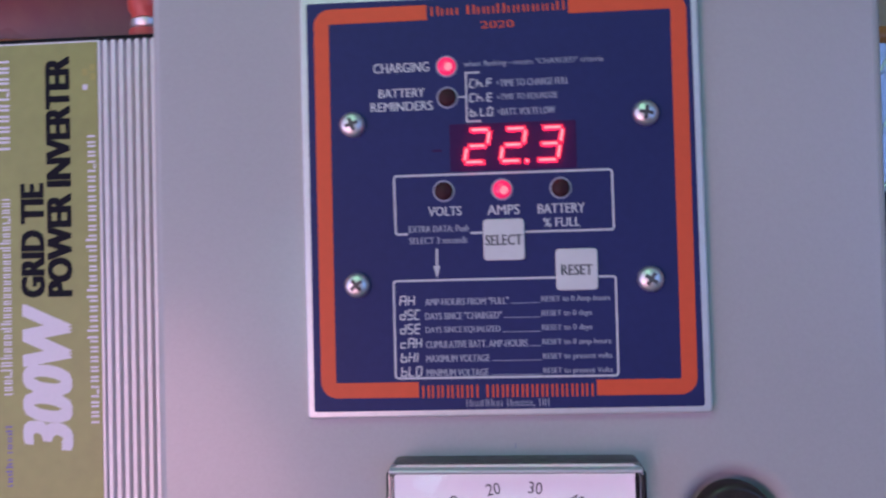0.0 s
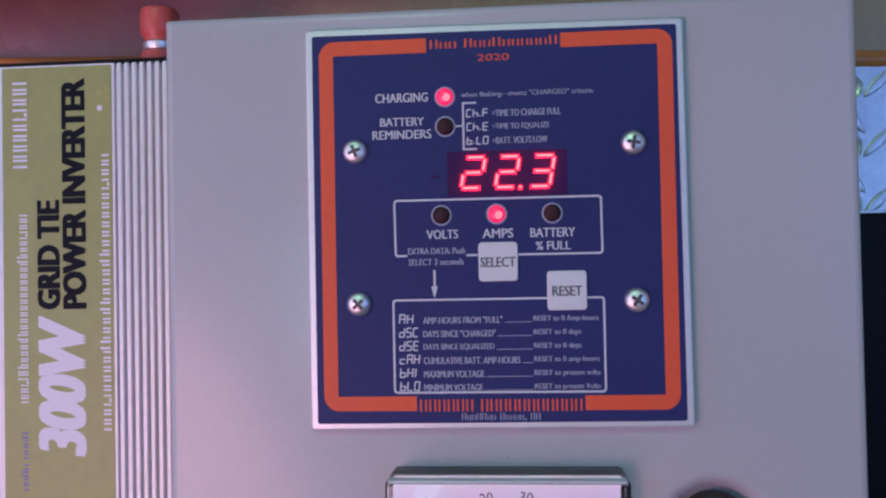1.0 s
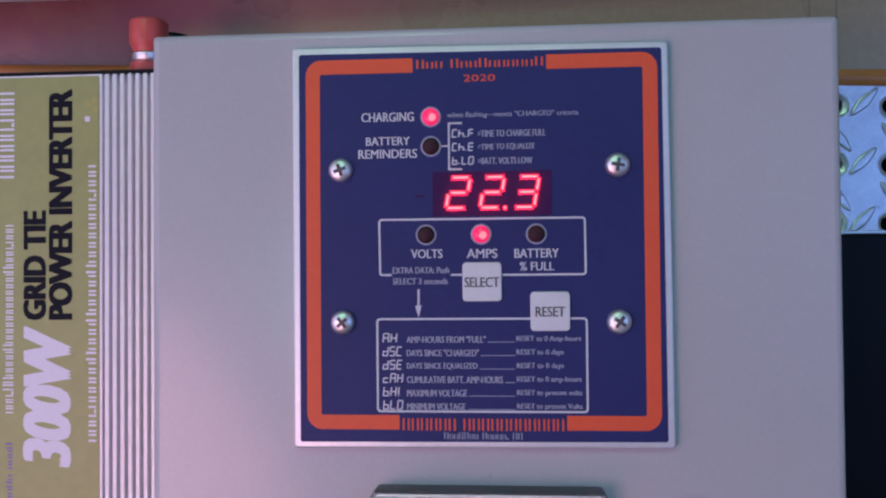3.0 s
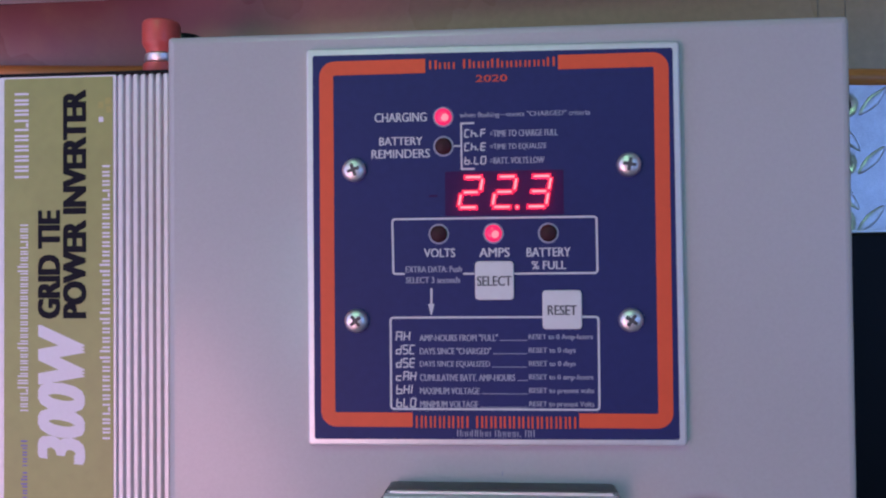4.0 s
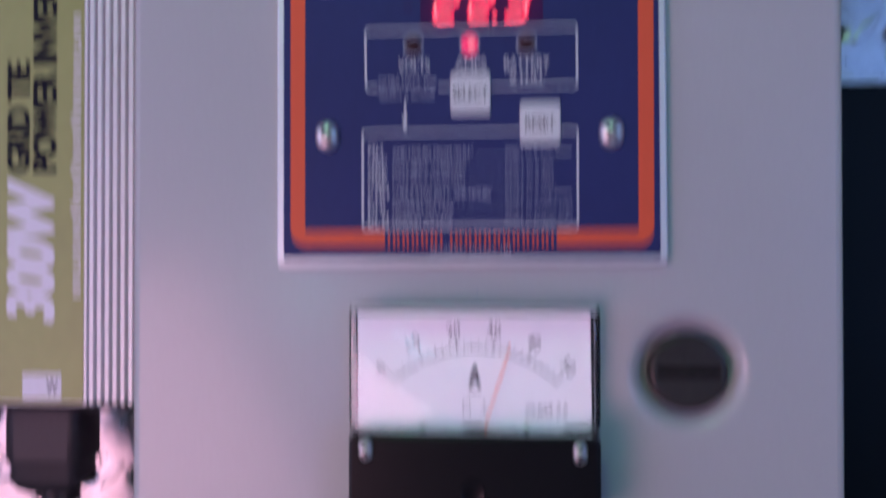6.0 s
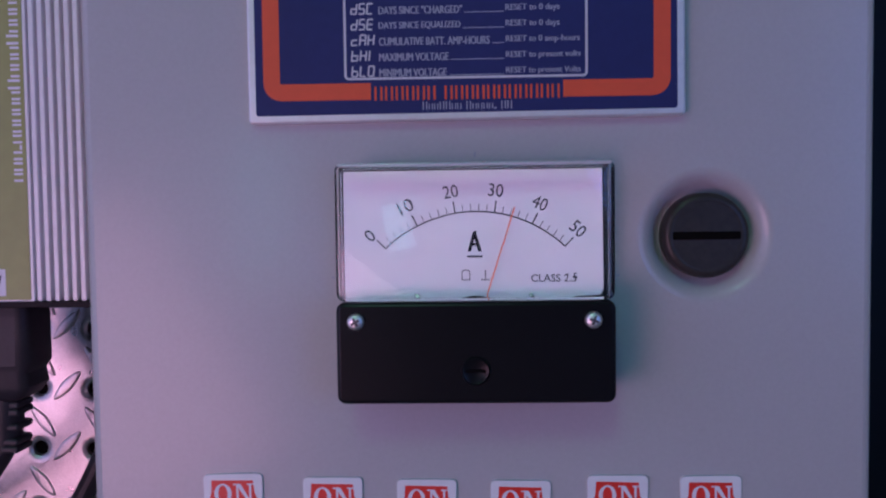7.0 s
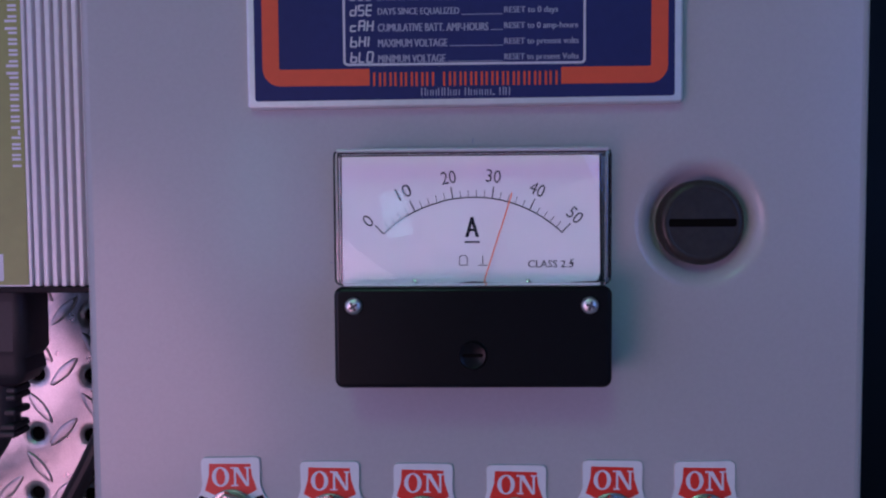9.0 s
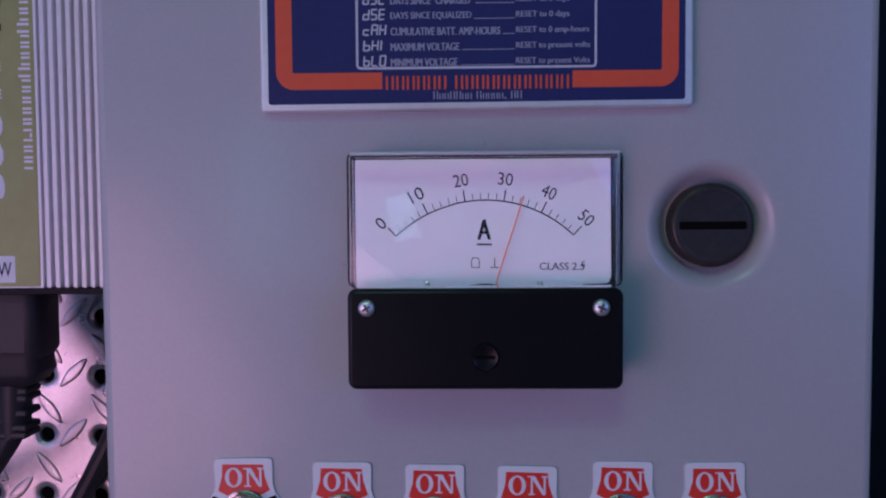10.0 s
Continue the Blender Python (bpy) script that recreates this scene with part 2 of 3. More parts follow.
def words(parent, s, x0, x1, y0, y1, z, material, turn=0.0, weight=0.0, shear=0.0, name="lettering", label=""):
    """Printed words that fill the box; turn 90 reads upwards."""
    cu = bpy.data.curves.new("words", "FONT")
    cu.body, cu.size, cu.shear, cu.resolution_u = s, 1.0, shear, 3
    tmp = new("words", cu)
    me = bpy.data.meshes.new_from_object(tmp.evaluated_get(bpy.context.evaluated_depsgraph_get()))
    bpy.data.objects.remove(tmp)
    bpy.data.curves.remove(cu)
    bm = bmesh.new()
    bm.from_mesh(me)
    bpy.data.meshes.remove(me)
    cx, cy, w, h = (x0 + x1) / 2, (y0 + y1) / 2, x1 - x0, y1 - y0
    if abs(turn) == 90:
        w, h = h, w
    xs, ys = [v.co.x for v in bm.verts], [v.co.y for v in bm.verts]
    ax, ay = (min(xs) + max(xs)) / 2, (min(ys) + max(ys)) / 2
    kx, ky = w / (max(xs) - min(xs)), h / max(1e-6, max(ys) - min(ys))
    c, sn = math.cos(radians(turn)), math.sin(radians(turn))
    thick, rise = weight * ky, (weight * ky * 0.45 if weight >= 0.04 else 0.0)
    kx = (w - 2 * thick) / (max(xs) - min(xs))
    ky = (h - 2 * rise) / max(1e-6, max(ys) - min(ys))
    if weight:
        # bold: copies of the letters laid over one another
        me = bpy.data.meshes.new("words")
        bm.to_mesh(me)
        bm.clear()
        half = max(1, math.ceil(weight / 0.05))
        layer = 0
        for k in [i / half for i in range(-half, half + 1)]:
            for q in ((-1, 0, 1) if rise else (0,)):
                have = set(bm.verts)
                bm.from_mesh(me)
                for v in [v for v in bm.verts if v not in have]:
                    v.co.x = (v.co.x - ax) + k * thick / kx
                    v.co.y = (v.co.y - ay) + q * rise / ky
                    v.co.z = 0.006 * layer
                layer += 1
        bpy.data.meshes.remove(me)
        ax = ay = 0.0
    for v in bm.verts:
        px, py = (v.co.x - ax) * kx, (v.co.y - ay) * ky
        v.co = (cx + px * c - py * sn, cy + px * sn + py * c, z + 0.1 + v.co.z)
    return part(name, bm, material, parent, label)


def bars(parent, pattern, x0, x1, y0, y1, z, material, turn=0.0, fill=0.72, name="printed_strip"):
    """A line of plain bars in place of a name: I tall, x low, space gap."""
    width = {"I": 1.0, "x": 0.9, " ": 0.6, "=": 1.6, ".": 0.5}
    total = sum(width[c] for c in pattern)
    length, height = (y1 - y0, x1 - x0) if turn == 90 else (x1 - x0, y1 - y0)
    bm = bmesh.new()
    at = 0.0
    for c in pattern:
        w = width[c] * length / total
        if c != " ":
            top = {"I": 1.0, "=": 1.0, "x": 0.74, ".": 0.2}[c] * height
            a, b = at + w * (1 - fill) / 2, at + w * (1 + fill) / 2
            k = (b - a) * 0.27
            boxes = [(a, b, 0, top)] if c == "." else [(a, a + k, 0, top), (b - k, b, 0, top)]
            for u0, u1, v0, v1 in boxes:
                q = [(u0, v0), (u1, v0), (u1, v1), (u0, v1)]
                q = [(x1 - v, y0 + u) for u, v in q] if turn == 90 else [(x0 + u, y0 + v) for u, v in q]
                flat(q, z, bm)
        at += w
    return part(name, bm, material, parent, kind="stuff")


def cross_screw(parent, x, y, z, r, turn, name="screw"):
    """A pan-head screw; its cross recess is a flat cross in a painted shade tone."""
    sc = part(name, lathe(x, y, [(r, z), (r, z + r * 0.22), (r * 0.93, z + r * 0.42), (r * 0.75, z + r * 0.58), (r * 0.45, z + r * 0.68), (r * 0.12, z + r * 0.70)], 28), STEEL, parent, "bright steel cross-head screw", True)
    bm = bmesh.new()
    for k in (0, 90):
        a = radians(turn + k)
        d, e = Vector((math.cos(a), math.sin(a))) * r * 0.54, Vector((-math.sin(a), math.cos(a))) * r * 0.14
        p = Vector((x, y))
        flat([tuple(p - d - e), tuple(p + d - e), tuple(p + d + e), tuple(p - d + e)], z + r * 0.70, bm, 0.03 + k * 0.0003)
    part("cross_recess", bm, RECESS_SHADE, sc)


# ---- the room: floor, and unseen walls and ceiling added to enclose the light ----
def block(bm, x0, x1, y0, y1, z0, z1):
    loft(bm, [([(x0, y0), (x1, y0), (x1, y1), (x0, y1)], z) for z in (z0, z1)])
    return bm


floor = single("floor", block(bmesh.new(), -850, 2100, -2100, 2100, -100, 0), FLOOR_MAT, (0, 0, 0), "tan smooth floor with faint joints and scuffs", "floor", "structure")
single("wall_north", block(bmesh.new(), -850, 2100, 2000, 2100, 0, 2400), WALL_MAT, (600, 2050, 0), "plain pale wall, unseen, added to enclose the light", "wall", "structure")
bm = block(bmesh.new(), -850, -750, -2000, 2000, 0, 320)
block(bm, -850, -750, -2000, 2000, 1280, 2400)
block(bm, -850, -750, -2000, -760, 320, 1280)
block(bm, -850, -750, 460, 2000, 320, 1280)
single("wall_west", bm, WALL_MAT, (-800, 0, 0), "unseen added pale wall with an opening for the west fill", "wall", "structure")
single("wall_east", block(bmesh.new(), 2000, 2100, -2100, 2000, 0, 2400), WALL_MAT, (2050, 0, 0), "plain pale wall, unseen, added to enclose the light", "wall", "structure")
single("wall_south", block(bmesh.new(), -750, 2000, -2100, -2000, 0, 2400), WALL_MAT, (0, -2050, 0), "plain pale wall, unseen, added to enclose the light", "wall", "structure")
bm = bmesh.new()
for x0, x1, y0, y1 in ((-850, 2100, 1940, 2100), (-850, -700, 1380, 1940), (-140, 2100, 1380, 1940), (-850, 2100, 720, 1380), (-850, 1050, 180, 720), (1990, 2100, 180, 720),
                       (-850, -710, -320, 180), (-470, 1050, -320, 180), (1990, 2100, -320, 180), (-850, -710, -380, -320), (-470, 2100, -380, -320), (-850, 2100, -2100, -380)):
    block(bm, x0, x1, y0, y1, 2400, 2500)
single("ceiling", bm, WALL_MAT, (0, 0, 2400), "unseen added ceiling with three openings for the lamps", "ceiling", "structure")

for x in (146, 158):
    part("floor_joint", stroke([(x, 60), (x - 4, 600)], 0.5, 0, h=0.25), mat("joint", (0.20, 0.15, 0.12), 0.6), floor)
part("scuff", flat(circle(149, 118, 0.9, 10), 0, h=0.3), BLACK_RUBBER, floor)

# ---- board and tread plate ----
TILT = -1.85
board = thing("mounting_board", (-20, -80, 0), "varnished orange-brown wooden board under a metal plate", "board")
bm = slab(-300, 300, -330, 78, 0, 12, 3, 2.5)
bmesh.ops.rotate(bm, verts=bm.verts, cent=(175, 74, 0), matrix=Matrix.Rotation(radians(TILT), 3, "Z"))
part("base_panel", bm, WOOD, board)
bm = bmesh.new()
segs = [(74.0 + 4.4 * math.cos(2 * math.pi * i / 16), 12.5 + 4.4 * math.sin(2 * math.pi * i / 16)) for i in range(16)]
rings = [[bm.verts.new((x, y, z)) for y, z in segs] for x in (-300, -150, 0, 150, 300)]
for a, b in zip(rings, rings[1:]):
    for i in range(16):
        bm.faces.new((a[i], a[(i + 1) % 16], b[(i + 1) % 16], b[i]))
bm.faces.new(rings[0])
bm.faces.new(rings[-1])
bmesh.ops.rotate(bm, verts=bm.verts, cent=(175, 74, 0), matrix=Matrix.Rotation(radians(TILT), 3, "Z"))
part("edge_moulding", bm, WOOD, board, "rounded varnished wooden edge moulding", True)

# tread plate: cells of 22.8 x 25.5 with a punched hole each, and raised lugs between
tread = thing("tread_plate", (-20, -80, 12), "perforated aluminium tread plate with raised diagonal lugs", "metal plate")
PX, PY = 23.2, 25.7
ANCHOR = (-181.8, -183.6)
turn2 = Matrix.Rotation(radians(TILT), 3, "Z")


def cell(bm, cx, cy):
    n = 24
    sq = []
    for i in range(n):
        a = 2 * math.pi * i / n
        c, s = math.cos(a), math.sin(a)
        k = min(PX / 2 / max(1e-6, abs(c)), PY / 2 / max(1e-6, abs(s)))
        corner = i % 6 == 3
        sq.append((cx + (math.copysign(PX / 2, c) if corner else c * k), cy + (math.copysign(PY / 2, s) if corner else s * k)))
    loft(bm, [(sq, 0.0)] + [(circle(cx, cy, r, n), z) for r, z in ((6.0, 0.0), (5.0, -0.12), (4.1, -0.4), (3.3, -0.95), (3.0, -3.0))], False, False)


def lug_mesh():
    prof = []
    for k, h in ((1.0, 0.0), (0.92, 0.34), (0.80, 0.5), (0.5, 0.58), (0.2, 0.6)):
        o = []
        for i in range(16):
            t = 2 * math.pi * i / 16
            o.append(((7.4 + k) * k ** 0.4 * math.cos(t), 2.5 * k * math.sin(t) * (1 - 0.3 * abs(math.cos(t)))))
        prof.append((o, h))
    b = loft(bmesh.new(), prof, False, True)
    b.transform(Matrix.Scale(MM, 4))
    me = bpy.data.meshes.new("tread_lug")
    b.to_mesh(me)
    b.free()
    me.materials.append(TREAD)
    me.polygons.foreach_set("use_smooth", [True] * len(me.polygons))
    return me


bm = bmesh.new()
LUG = lug_mesh()
for i in range(-5, 20):
    for j in range(-5, 11):
        cell(bm, i * PX, j * PY)
        if 2 <= i <= 12:
            continue                      # under the enclosure
        for dx, dy, a in ((-11.4, 1.5, 47), (1.5, 11.8, -50)):
            if i < 2 and j > 3 or i > 12 and j < 5:
                continue                  # under the inverter or the black case
            if j == 10 and dy > 5:
                continue                  # past the edge
            p = turn2 @ Vector((i * PX + dx, j * PY + dy, 0)) + Vector((*ANCHOR, PLATE))
            one = new("tread_lug", LUG)
            one.parent = tread
            one.location = (p - Vector(BASE[tread])) * MM
            one.rotation_euler.z = radians(TILT + a)
bmesh.ops.remove_doubles(bm, verts=bm.verts, dist=0.01)
bm.transform(Matrix.Translation((ANCHOR[0], ANCHOR[1], PLATE)) @ turn2.to_4x4())
part("perforated_sheet", bm, TREAD, tread, "", True)
# black sheet added under the plate to paint the shade in its holes
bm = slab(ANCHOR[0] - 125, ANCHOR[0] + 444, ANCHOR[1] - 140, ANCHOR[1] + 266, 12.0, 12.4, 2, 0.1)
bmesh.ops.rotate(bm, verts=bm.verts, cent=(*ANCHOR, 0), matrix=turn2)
part("hole_shade", bm, SLOT, tread, "added black sheet that stands in for the shade in the holes")

# ---- enclosure ----
BX0, BX1, BY0, BY1 = -103.2, 107.3, -240.0, 67.6
LX, LY = 63.4, -92.2
enclosure = thing("enclosure", (1.7, -86, PLATE), "grey painted steel enclosure with a latched door", "electrical box")
part("body", slab(BX0 + 1.5, BX1 - 1.5, BY0 + 1.5, BY1 - 1.5, PLATE + 1.4, FACE - 16, 3, 1.0), GREY_PAINT, enclosure)
bm = bmesh.new()
outer = [(rrect(BX0 + k, BX1 - k, BY0 + k, BY1 - k, max(1.4 - k, 0.08), 4), z) for k, z in ((0, FACE - 16), (0, FACE - 1.5), (0.12, FACE - 1.0), (0.4, FACE - 0.68), (0.9, FACE - 0.4), (1.5, FACE - 0.16), (2.3, FACE))]
loft(bm, outer, True, False)
edge_out = [v for v in bm.verts if abs(v.co.z - FACE) < 1e-4]
dish = [(circle(LX, LY, r, 48), FACE + z) for r, z in ((18.0, 0.0), (17.2, -0.10), (16.3, -0.45), (15.2, -1.2), (14.0, -2.4), (12.9, -3.9), (12.0, -5.2), (11.4, -5.6))]
loft(bm, dish, False, True)
loop = [e for e in bm.edges if e.is_boundary]
bmesh.ops.triangle_fill(bm, use_beauty=True, use_dissolve=False, edges=loop)
door = part("door", bm, GREY_PAINT, enclosure, "grey door with a pressed dish round its latch", True)
latch = part("latch", lathe(LX, LY, [(11.4, FACE - 5.0), (11.4, FACE - 0.2), (10.9, FACE + 0.7), (10.0, FACE + 1.1), (9.2, FACE + 1.05), (9.0, FACE + 1.0)], 48), DARK_LATCH, enclosure, "dark slotted quarter-turn latch", True)
# a raised strip, not a cut: the slot's shade is its black colour
part("slot", slab(LX - 8.9, LX + 8.9, LY - 1.05, LY + 1.05, FACE + 0.95, FACE + 1.2, 0.4, 0.05), SLOT, latch)

# ---- battery monitor ----
mon = thing("battery_monitor", (0, 0, FACE), "navy digital battery monitor with orange border, red display", "meter")
Z = FACE + 3.0
bm = slab(-57.4, 57.1, -61.0, 61.2, FACE, Z - 0.1, 1.3, 0.7)
for v in bm.verts:
    u, w = v.co.x / 57.4, v.co.y / 61.3
    v.co.x -= 0.4 * max(u, 0.0) * w
    v.co.y -= u * (0.05 + 0.42 * w)
part("bezel", bm, ALUMINIUM, mon, "brushed aluminium edge plate", True)
bm = slab(-55.3, 55.0, -59.0, 59.1, Z - 0.15, Z, 0.8, 0.05)
for v in bm.verts:
    u, w = v.co.x / 57.4, v.co.y / 61.3
    v.co.x -= 0.3 * max(u, 0.0) * w
    v.co.y -= u * (0.05 + 0.35 * w)
faceplate = part("faceplate", bm, NAVY, mon, "navy printed face plate")


def border():
    o = rrect(-50.95, 51.25, -53.2, 55.3, 2.6, 6)
    # the top and bottom bars stop short of the two captions
    left = [(-20.0, 55.3)] + [p for p in o if p[0] < -24.8] + [(-24.8, -53.2)]
    right = [(25.6, -53.2)] + [p for p in o[21:]] + [p for p in o[:7]] + [(20.5, 55.3)]
    return left, right


left, right = border()
part("orange_border", stroke(left, 4.4, Z), ORANGE, mon)
part("orange_border", stroke(right, 4.4, Z), ORANGE, mon)
bars(mon, "Ixx IxxIxxxxxI", -19.2, 19.9, 54.2, 56.9, Z, ORANGE, fill=0.76, name="caption_strip")
words(mon, "2020", -4.5, 5.1, 49.9, 52.0, Z, ORANGE, weight=0.01)
bars(mon, "IIIIII IIIIIIIIIII", -24.2, 25.0, -55.6, -52.0, Z, ORANGE, fill=0.76, name="caption_strip")
bars(mon, "IxxIIxx Ixxxx. II", -11.4, 12.4, -58.2, -56.1, Z, GREY_PRINT, fill=0.78)

words(mon, "CHARGING", -35.9, -19.7, 38.2, 41.0, Z, PALE, weight=0.02)
words(mon, "BATTERY", -34.5, -21.0, 31.0, 33.5, Z, PALE, weight=0.02)
words(mon, "REMINDERS", -36.9, -18.8, 27.0, 29.7, Z, PALE, weight=0.02)
words(mon, "when flashing\u2014meets \"CHARGED\" criteria", -9.6, 30.0, 38.6, 40.7, Z, GREY_PRINT, weight=0.02)
part("bracket", stroke([(-5.1, 37.3), (-9.1, 37.3), (-9.1, 23.3), (-5.1, 23.3)], 0.55, Z), PALE, mon)
part("bracket", stroke([(-11.4, 30.4), (-9.4, 30.4)], 0.5, Z), PALE, mon)

# printed words in seven-segment signs
SIGNS = {"A": "abcefg", "H": "bcefg", "d": "bcdeg", "S": "acdfg", "C": "adef", "E": "adefg", "c": "deg", "b": "cdefg", "I": "bc", "L": "def", "O": "abcdef", "h": "cefg", "F": "aefg"}
ENDS = {"a": (0, 1, 1, 1), "g": (0, 0.5, 1, 0.5), "d": (0, 0, 1, 0), "f": (0, 1, 0, 0.5), "b": (1, 1, 1, 0.5), "e": (0, 0.5, 0, 0), "c": (1, 0.5, 1, 0)}


def segment_words(s, x0, x1, y0, y1):
    wide = [0.45 if c == "." else 0.5 if c == "I" else 1.0 for c in s]
    pitch, at, h, bm = (x1 - x0) / sum(wide), x0, y1 - y0, bmesh.new()
    for c, k in zip(s, wide):
        if c == ".":
            flat([(at, y0), (at + 0.4, y0), (at + 0.4, y0 + 0.4), (at, y0 + 0.4)], Z, bm)
        else:
            w = 0.2 if c == "I" else pitch * 0.66
            for g in SIGNS[c]:
                u0, v0, u1, v1 = ENDS[g]
                if c == "I":
                    u0 = u1 = 0.5
                stroke([(at + 0.2 + u0 * w + v0 * h * 0.1, y0 + v0 * h), (at + 0.2 + u1 * w + v1 * h * 0.1, y0 + v1 * h)], 0.42, Z, bm=bm, h=0.08 + 0.002 * (ord(g) - 96))
        at += pitch * k
    part("lettering", bm, PALE, mon)


for k, (a, b, w) in enumerate((("Ch.F", "=TIME TO CHARGE FULL", 20.2), ("Ch.E", "=TIME TO EQUALIZE", 16.8), ("b.LO", "=BATT. VOLTS LOW", 16.1))):
    y = 33.0 - 4.15 * k
    segment_words(a, -8.3, -1.4, y + 0.1, y + 2.3)
    words(mon, b, -0.4, w, y, y + 2.0, Z, GREY_PRINT, weight=0.03)

# display: filter window, three slanted digits and a point
window = part("display_window", slab(-14.2, 21.8, 8.95, 22.6, Z, Z + 0.12, 0.4, 0.03), DISPLAY, mon, "dark red display window")
SEG = {"2": "abged", "3": "abgcd", "4": "fgbc", "1": "bc", "0": "abcdef"}


def lift(ob):
    """Gives a flat segment its depth; its sides shine over the window round it."""
    me = ob.data
    me.materials.append(SEGMENT_SIDE)
    b = bmesh.new()
    b.from_mesh(me)
    sides = bmesh.ops.extrude_face_region(b, geom=b.faces[:])
    bmesh.ops.translate(b, verts=[e for e in sides["geom"] if isinstance(e, bmesh.types.BMVert)], vec=(0, 0, 0.45 * MM))
    b.normal_update()
    for f in b.faces:
        f.material_index = int(abs(f.normal.z) < 0.5)
    bmesh.ops.recalc_face_normals(b, faces=b.faces)
    b.to_mesh(me)
    b.free()


def digit(ch, x0, x1, y0, y1):
    w, h, lean = x1 - x0, y1 - y0, 0.16
    p = lambda u, v: (x0 + 0.6 + u * (w - 2.4) + v * h * lean, y0 + 0.6 + v * (h - 1.2))
    ends = {"a": (0.0, 1, 1.0, 1), "g": (0.04, 0.5, 0.96, 0.5), "d": (0.0, 0, 1.0, 0), "f": (0, 0.97, 0, 0.53), "b": (1, 0.97, 1, 0.53), "e": (0, 0.47, 0, 0.03), "c": (1, 0.47, 1, 0.03)}
    for s in SEG[ch]:
        u0, v0, u1, v1 = ends[s]
        lift(part("segment", stroke([p(u0, v0), p(u1, v1)], 1.45, Z + 0.12, h=0.08 + 0.003 * "abcdefg".index(s)), SEGMENT, window, "lit red display segment"))
        part("segment_core", stroke([p(u0 * 0.9 + u1 * 0.1, v0 * 0.9 + v1 * 0.1), p(u1 * 0.9 + u0 * 0.1, v1 * 0.9 + v0 * 0.1)], 0.62, Z + 0.62, h=0.08 + 0.003 * "abcdefg".index(s)), SEGMENT_CORE, window)


for ch, x0 in zip("223", (-10.7, -0.4, 10.0)):
    digit(ch, x0, x0 + 8.2, 10.9, 21.3)
lift(part("segment", flat(circle(7.7, 11.4, 0.8, 14), Z + 0.12), SEGMENT, window, "lit red decimal point"))
part("segment_core", flat(circle(7.7, 11.4, 0.4, 12), Z + 0.62), SEGMENT_CORE, window)

part("unlit_sign", stroke([(-19.2, 15.2), (-16.6, 15.2)], 0.7, Z), DISPLAY, mon)
for x, y, lit in ((-14.6, 39.4, 1), (-14.6, 30.4, 0), (-16.3, 3.5, 0), (0.4, 3.5, 1), (17.0, 3.4, 0)):
    led = part("indicator", lathe(x, y, [(2.6, Z), (2.6, Z + 0.5), (2.2, Z + 1.0), (1.4, Z + 1.4), (0.4, Z + 1.55)], 24), LED_RED if lit else LENS_DARK, mon, "lit red indicator lamp" if lit else "unlit dark red indicator lamp", True)
    part("indicator_ring", ring(x, y, 2.55, 3.15, Z, Z + 0.12), GREY_PRINT, led)
    if lit:
        part("bright_core", lathe(x + 0.5, y - 0.3, [(1.25, Z + 1.40), (0.9, Z + 1.58), (0.4, Z + 1.66)], 16), LED_CORE, led)

part("outline", stroke([(-26.9, -8.6), (-29.9, -8.6), (-30.4, -8.1), (-30.6, 7.5), (-30.0, 8.2), (30.9, 8.2), (31.5, 7.6), (31.6, -8.2), (31.0, -8.8), (6.6, -8.8)], 0.62, Z), PALE, mon)
part("outline", stroke([(-8.9, -8.7), (-5.5, -8.7)], 0.62, Z), PALE, mon)
part("outline", stroke(rrect(-31.4, 31.7, -49.9, -22.0, 0.9, 3), 0.62, Z, True), PALE, mon)
words(mon, "VOLTS", -20.9, -11.3, -3.6, -0.9, Z, PALE, weight=0.02)
words(mon, "AMPS", -4.0, 5.3, -3.7, -0.9, Z, PALE, weight=0.02)
words(mon, "BATTERY", 10.4, 23.7, -3.7, -1.0, Z, PALE, weight=0.02)
words(mon, "% FULL", 11.9, 22.3, -7.6, -5.0, Z, PALE, weight=0.02)
words(mon, "EXTRA DATA: Push", -26.6, -9.3, -8.2, -6.3, Z, GREY_PRINT, weight=0.03)
words(mon, "SELECT 3 seconds", -26.6, -9.8, -11.5, -9.6, Z, GREY_PRINT, weight=0.03)
bm = stroke([(-18.7, -13.0), (-18.75, -18.5)], 0.65, Z)
flat([(-18.8, -21.6), (-17.8, -17.9), (-19.8, -17.9)], Z, bm)
part("arrow", bm, PALE, mon)
for k, (a, b, c, wa, wb, wc) in enumerate((("AH", "AMP-HOURS FROM \"FULL\"", "RESET to 0 Amp-hours", -25.6, 1.5, 30.0), ("dSC", "DAYS SINCE \"CHARGED\"", "RESET to 0 days", -24.2, -0.6, 24.8), ("dSE", "DAYS SINCE EQUALIZED", "RESET to 0 days", -24.2, -1.0, 24.8),
                                    ("cAH", "CUMULATIVE BATT. AMP-HOURS", "RESET to 0 amp-hours", -23.9, 6.6, 30.0), ("bHI", "MAXIMUM VOLTAGE", "RESET to present volts", -24.8, -4.2, 30.2), ("bLO", "MINIMUM VOLTAGE", "RESET to present Volts", -24.0, -4.7, 30.2))):
    y = -29.1 - 4.05 * k
    segment_words(a, -29.9, wa + 0.5, y + 0.1, y + 2.7)
    words(mon, b, -22.5, wb, y - 0.1, y + 1.95, Z, GREY_PRINT, weight=0.03)
    words(mon, c, 10.7, wc, y - 0.1, y + 1.95, Z, GREY_PRINT, weight=0.03)
    part("leader", stroke([(wb + 0.6, y + 0.1), (10.3, y + 0.1)], 0.22, Z), GREY_PRINT, mon)
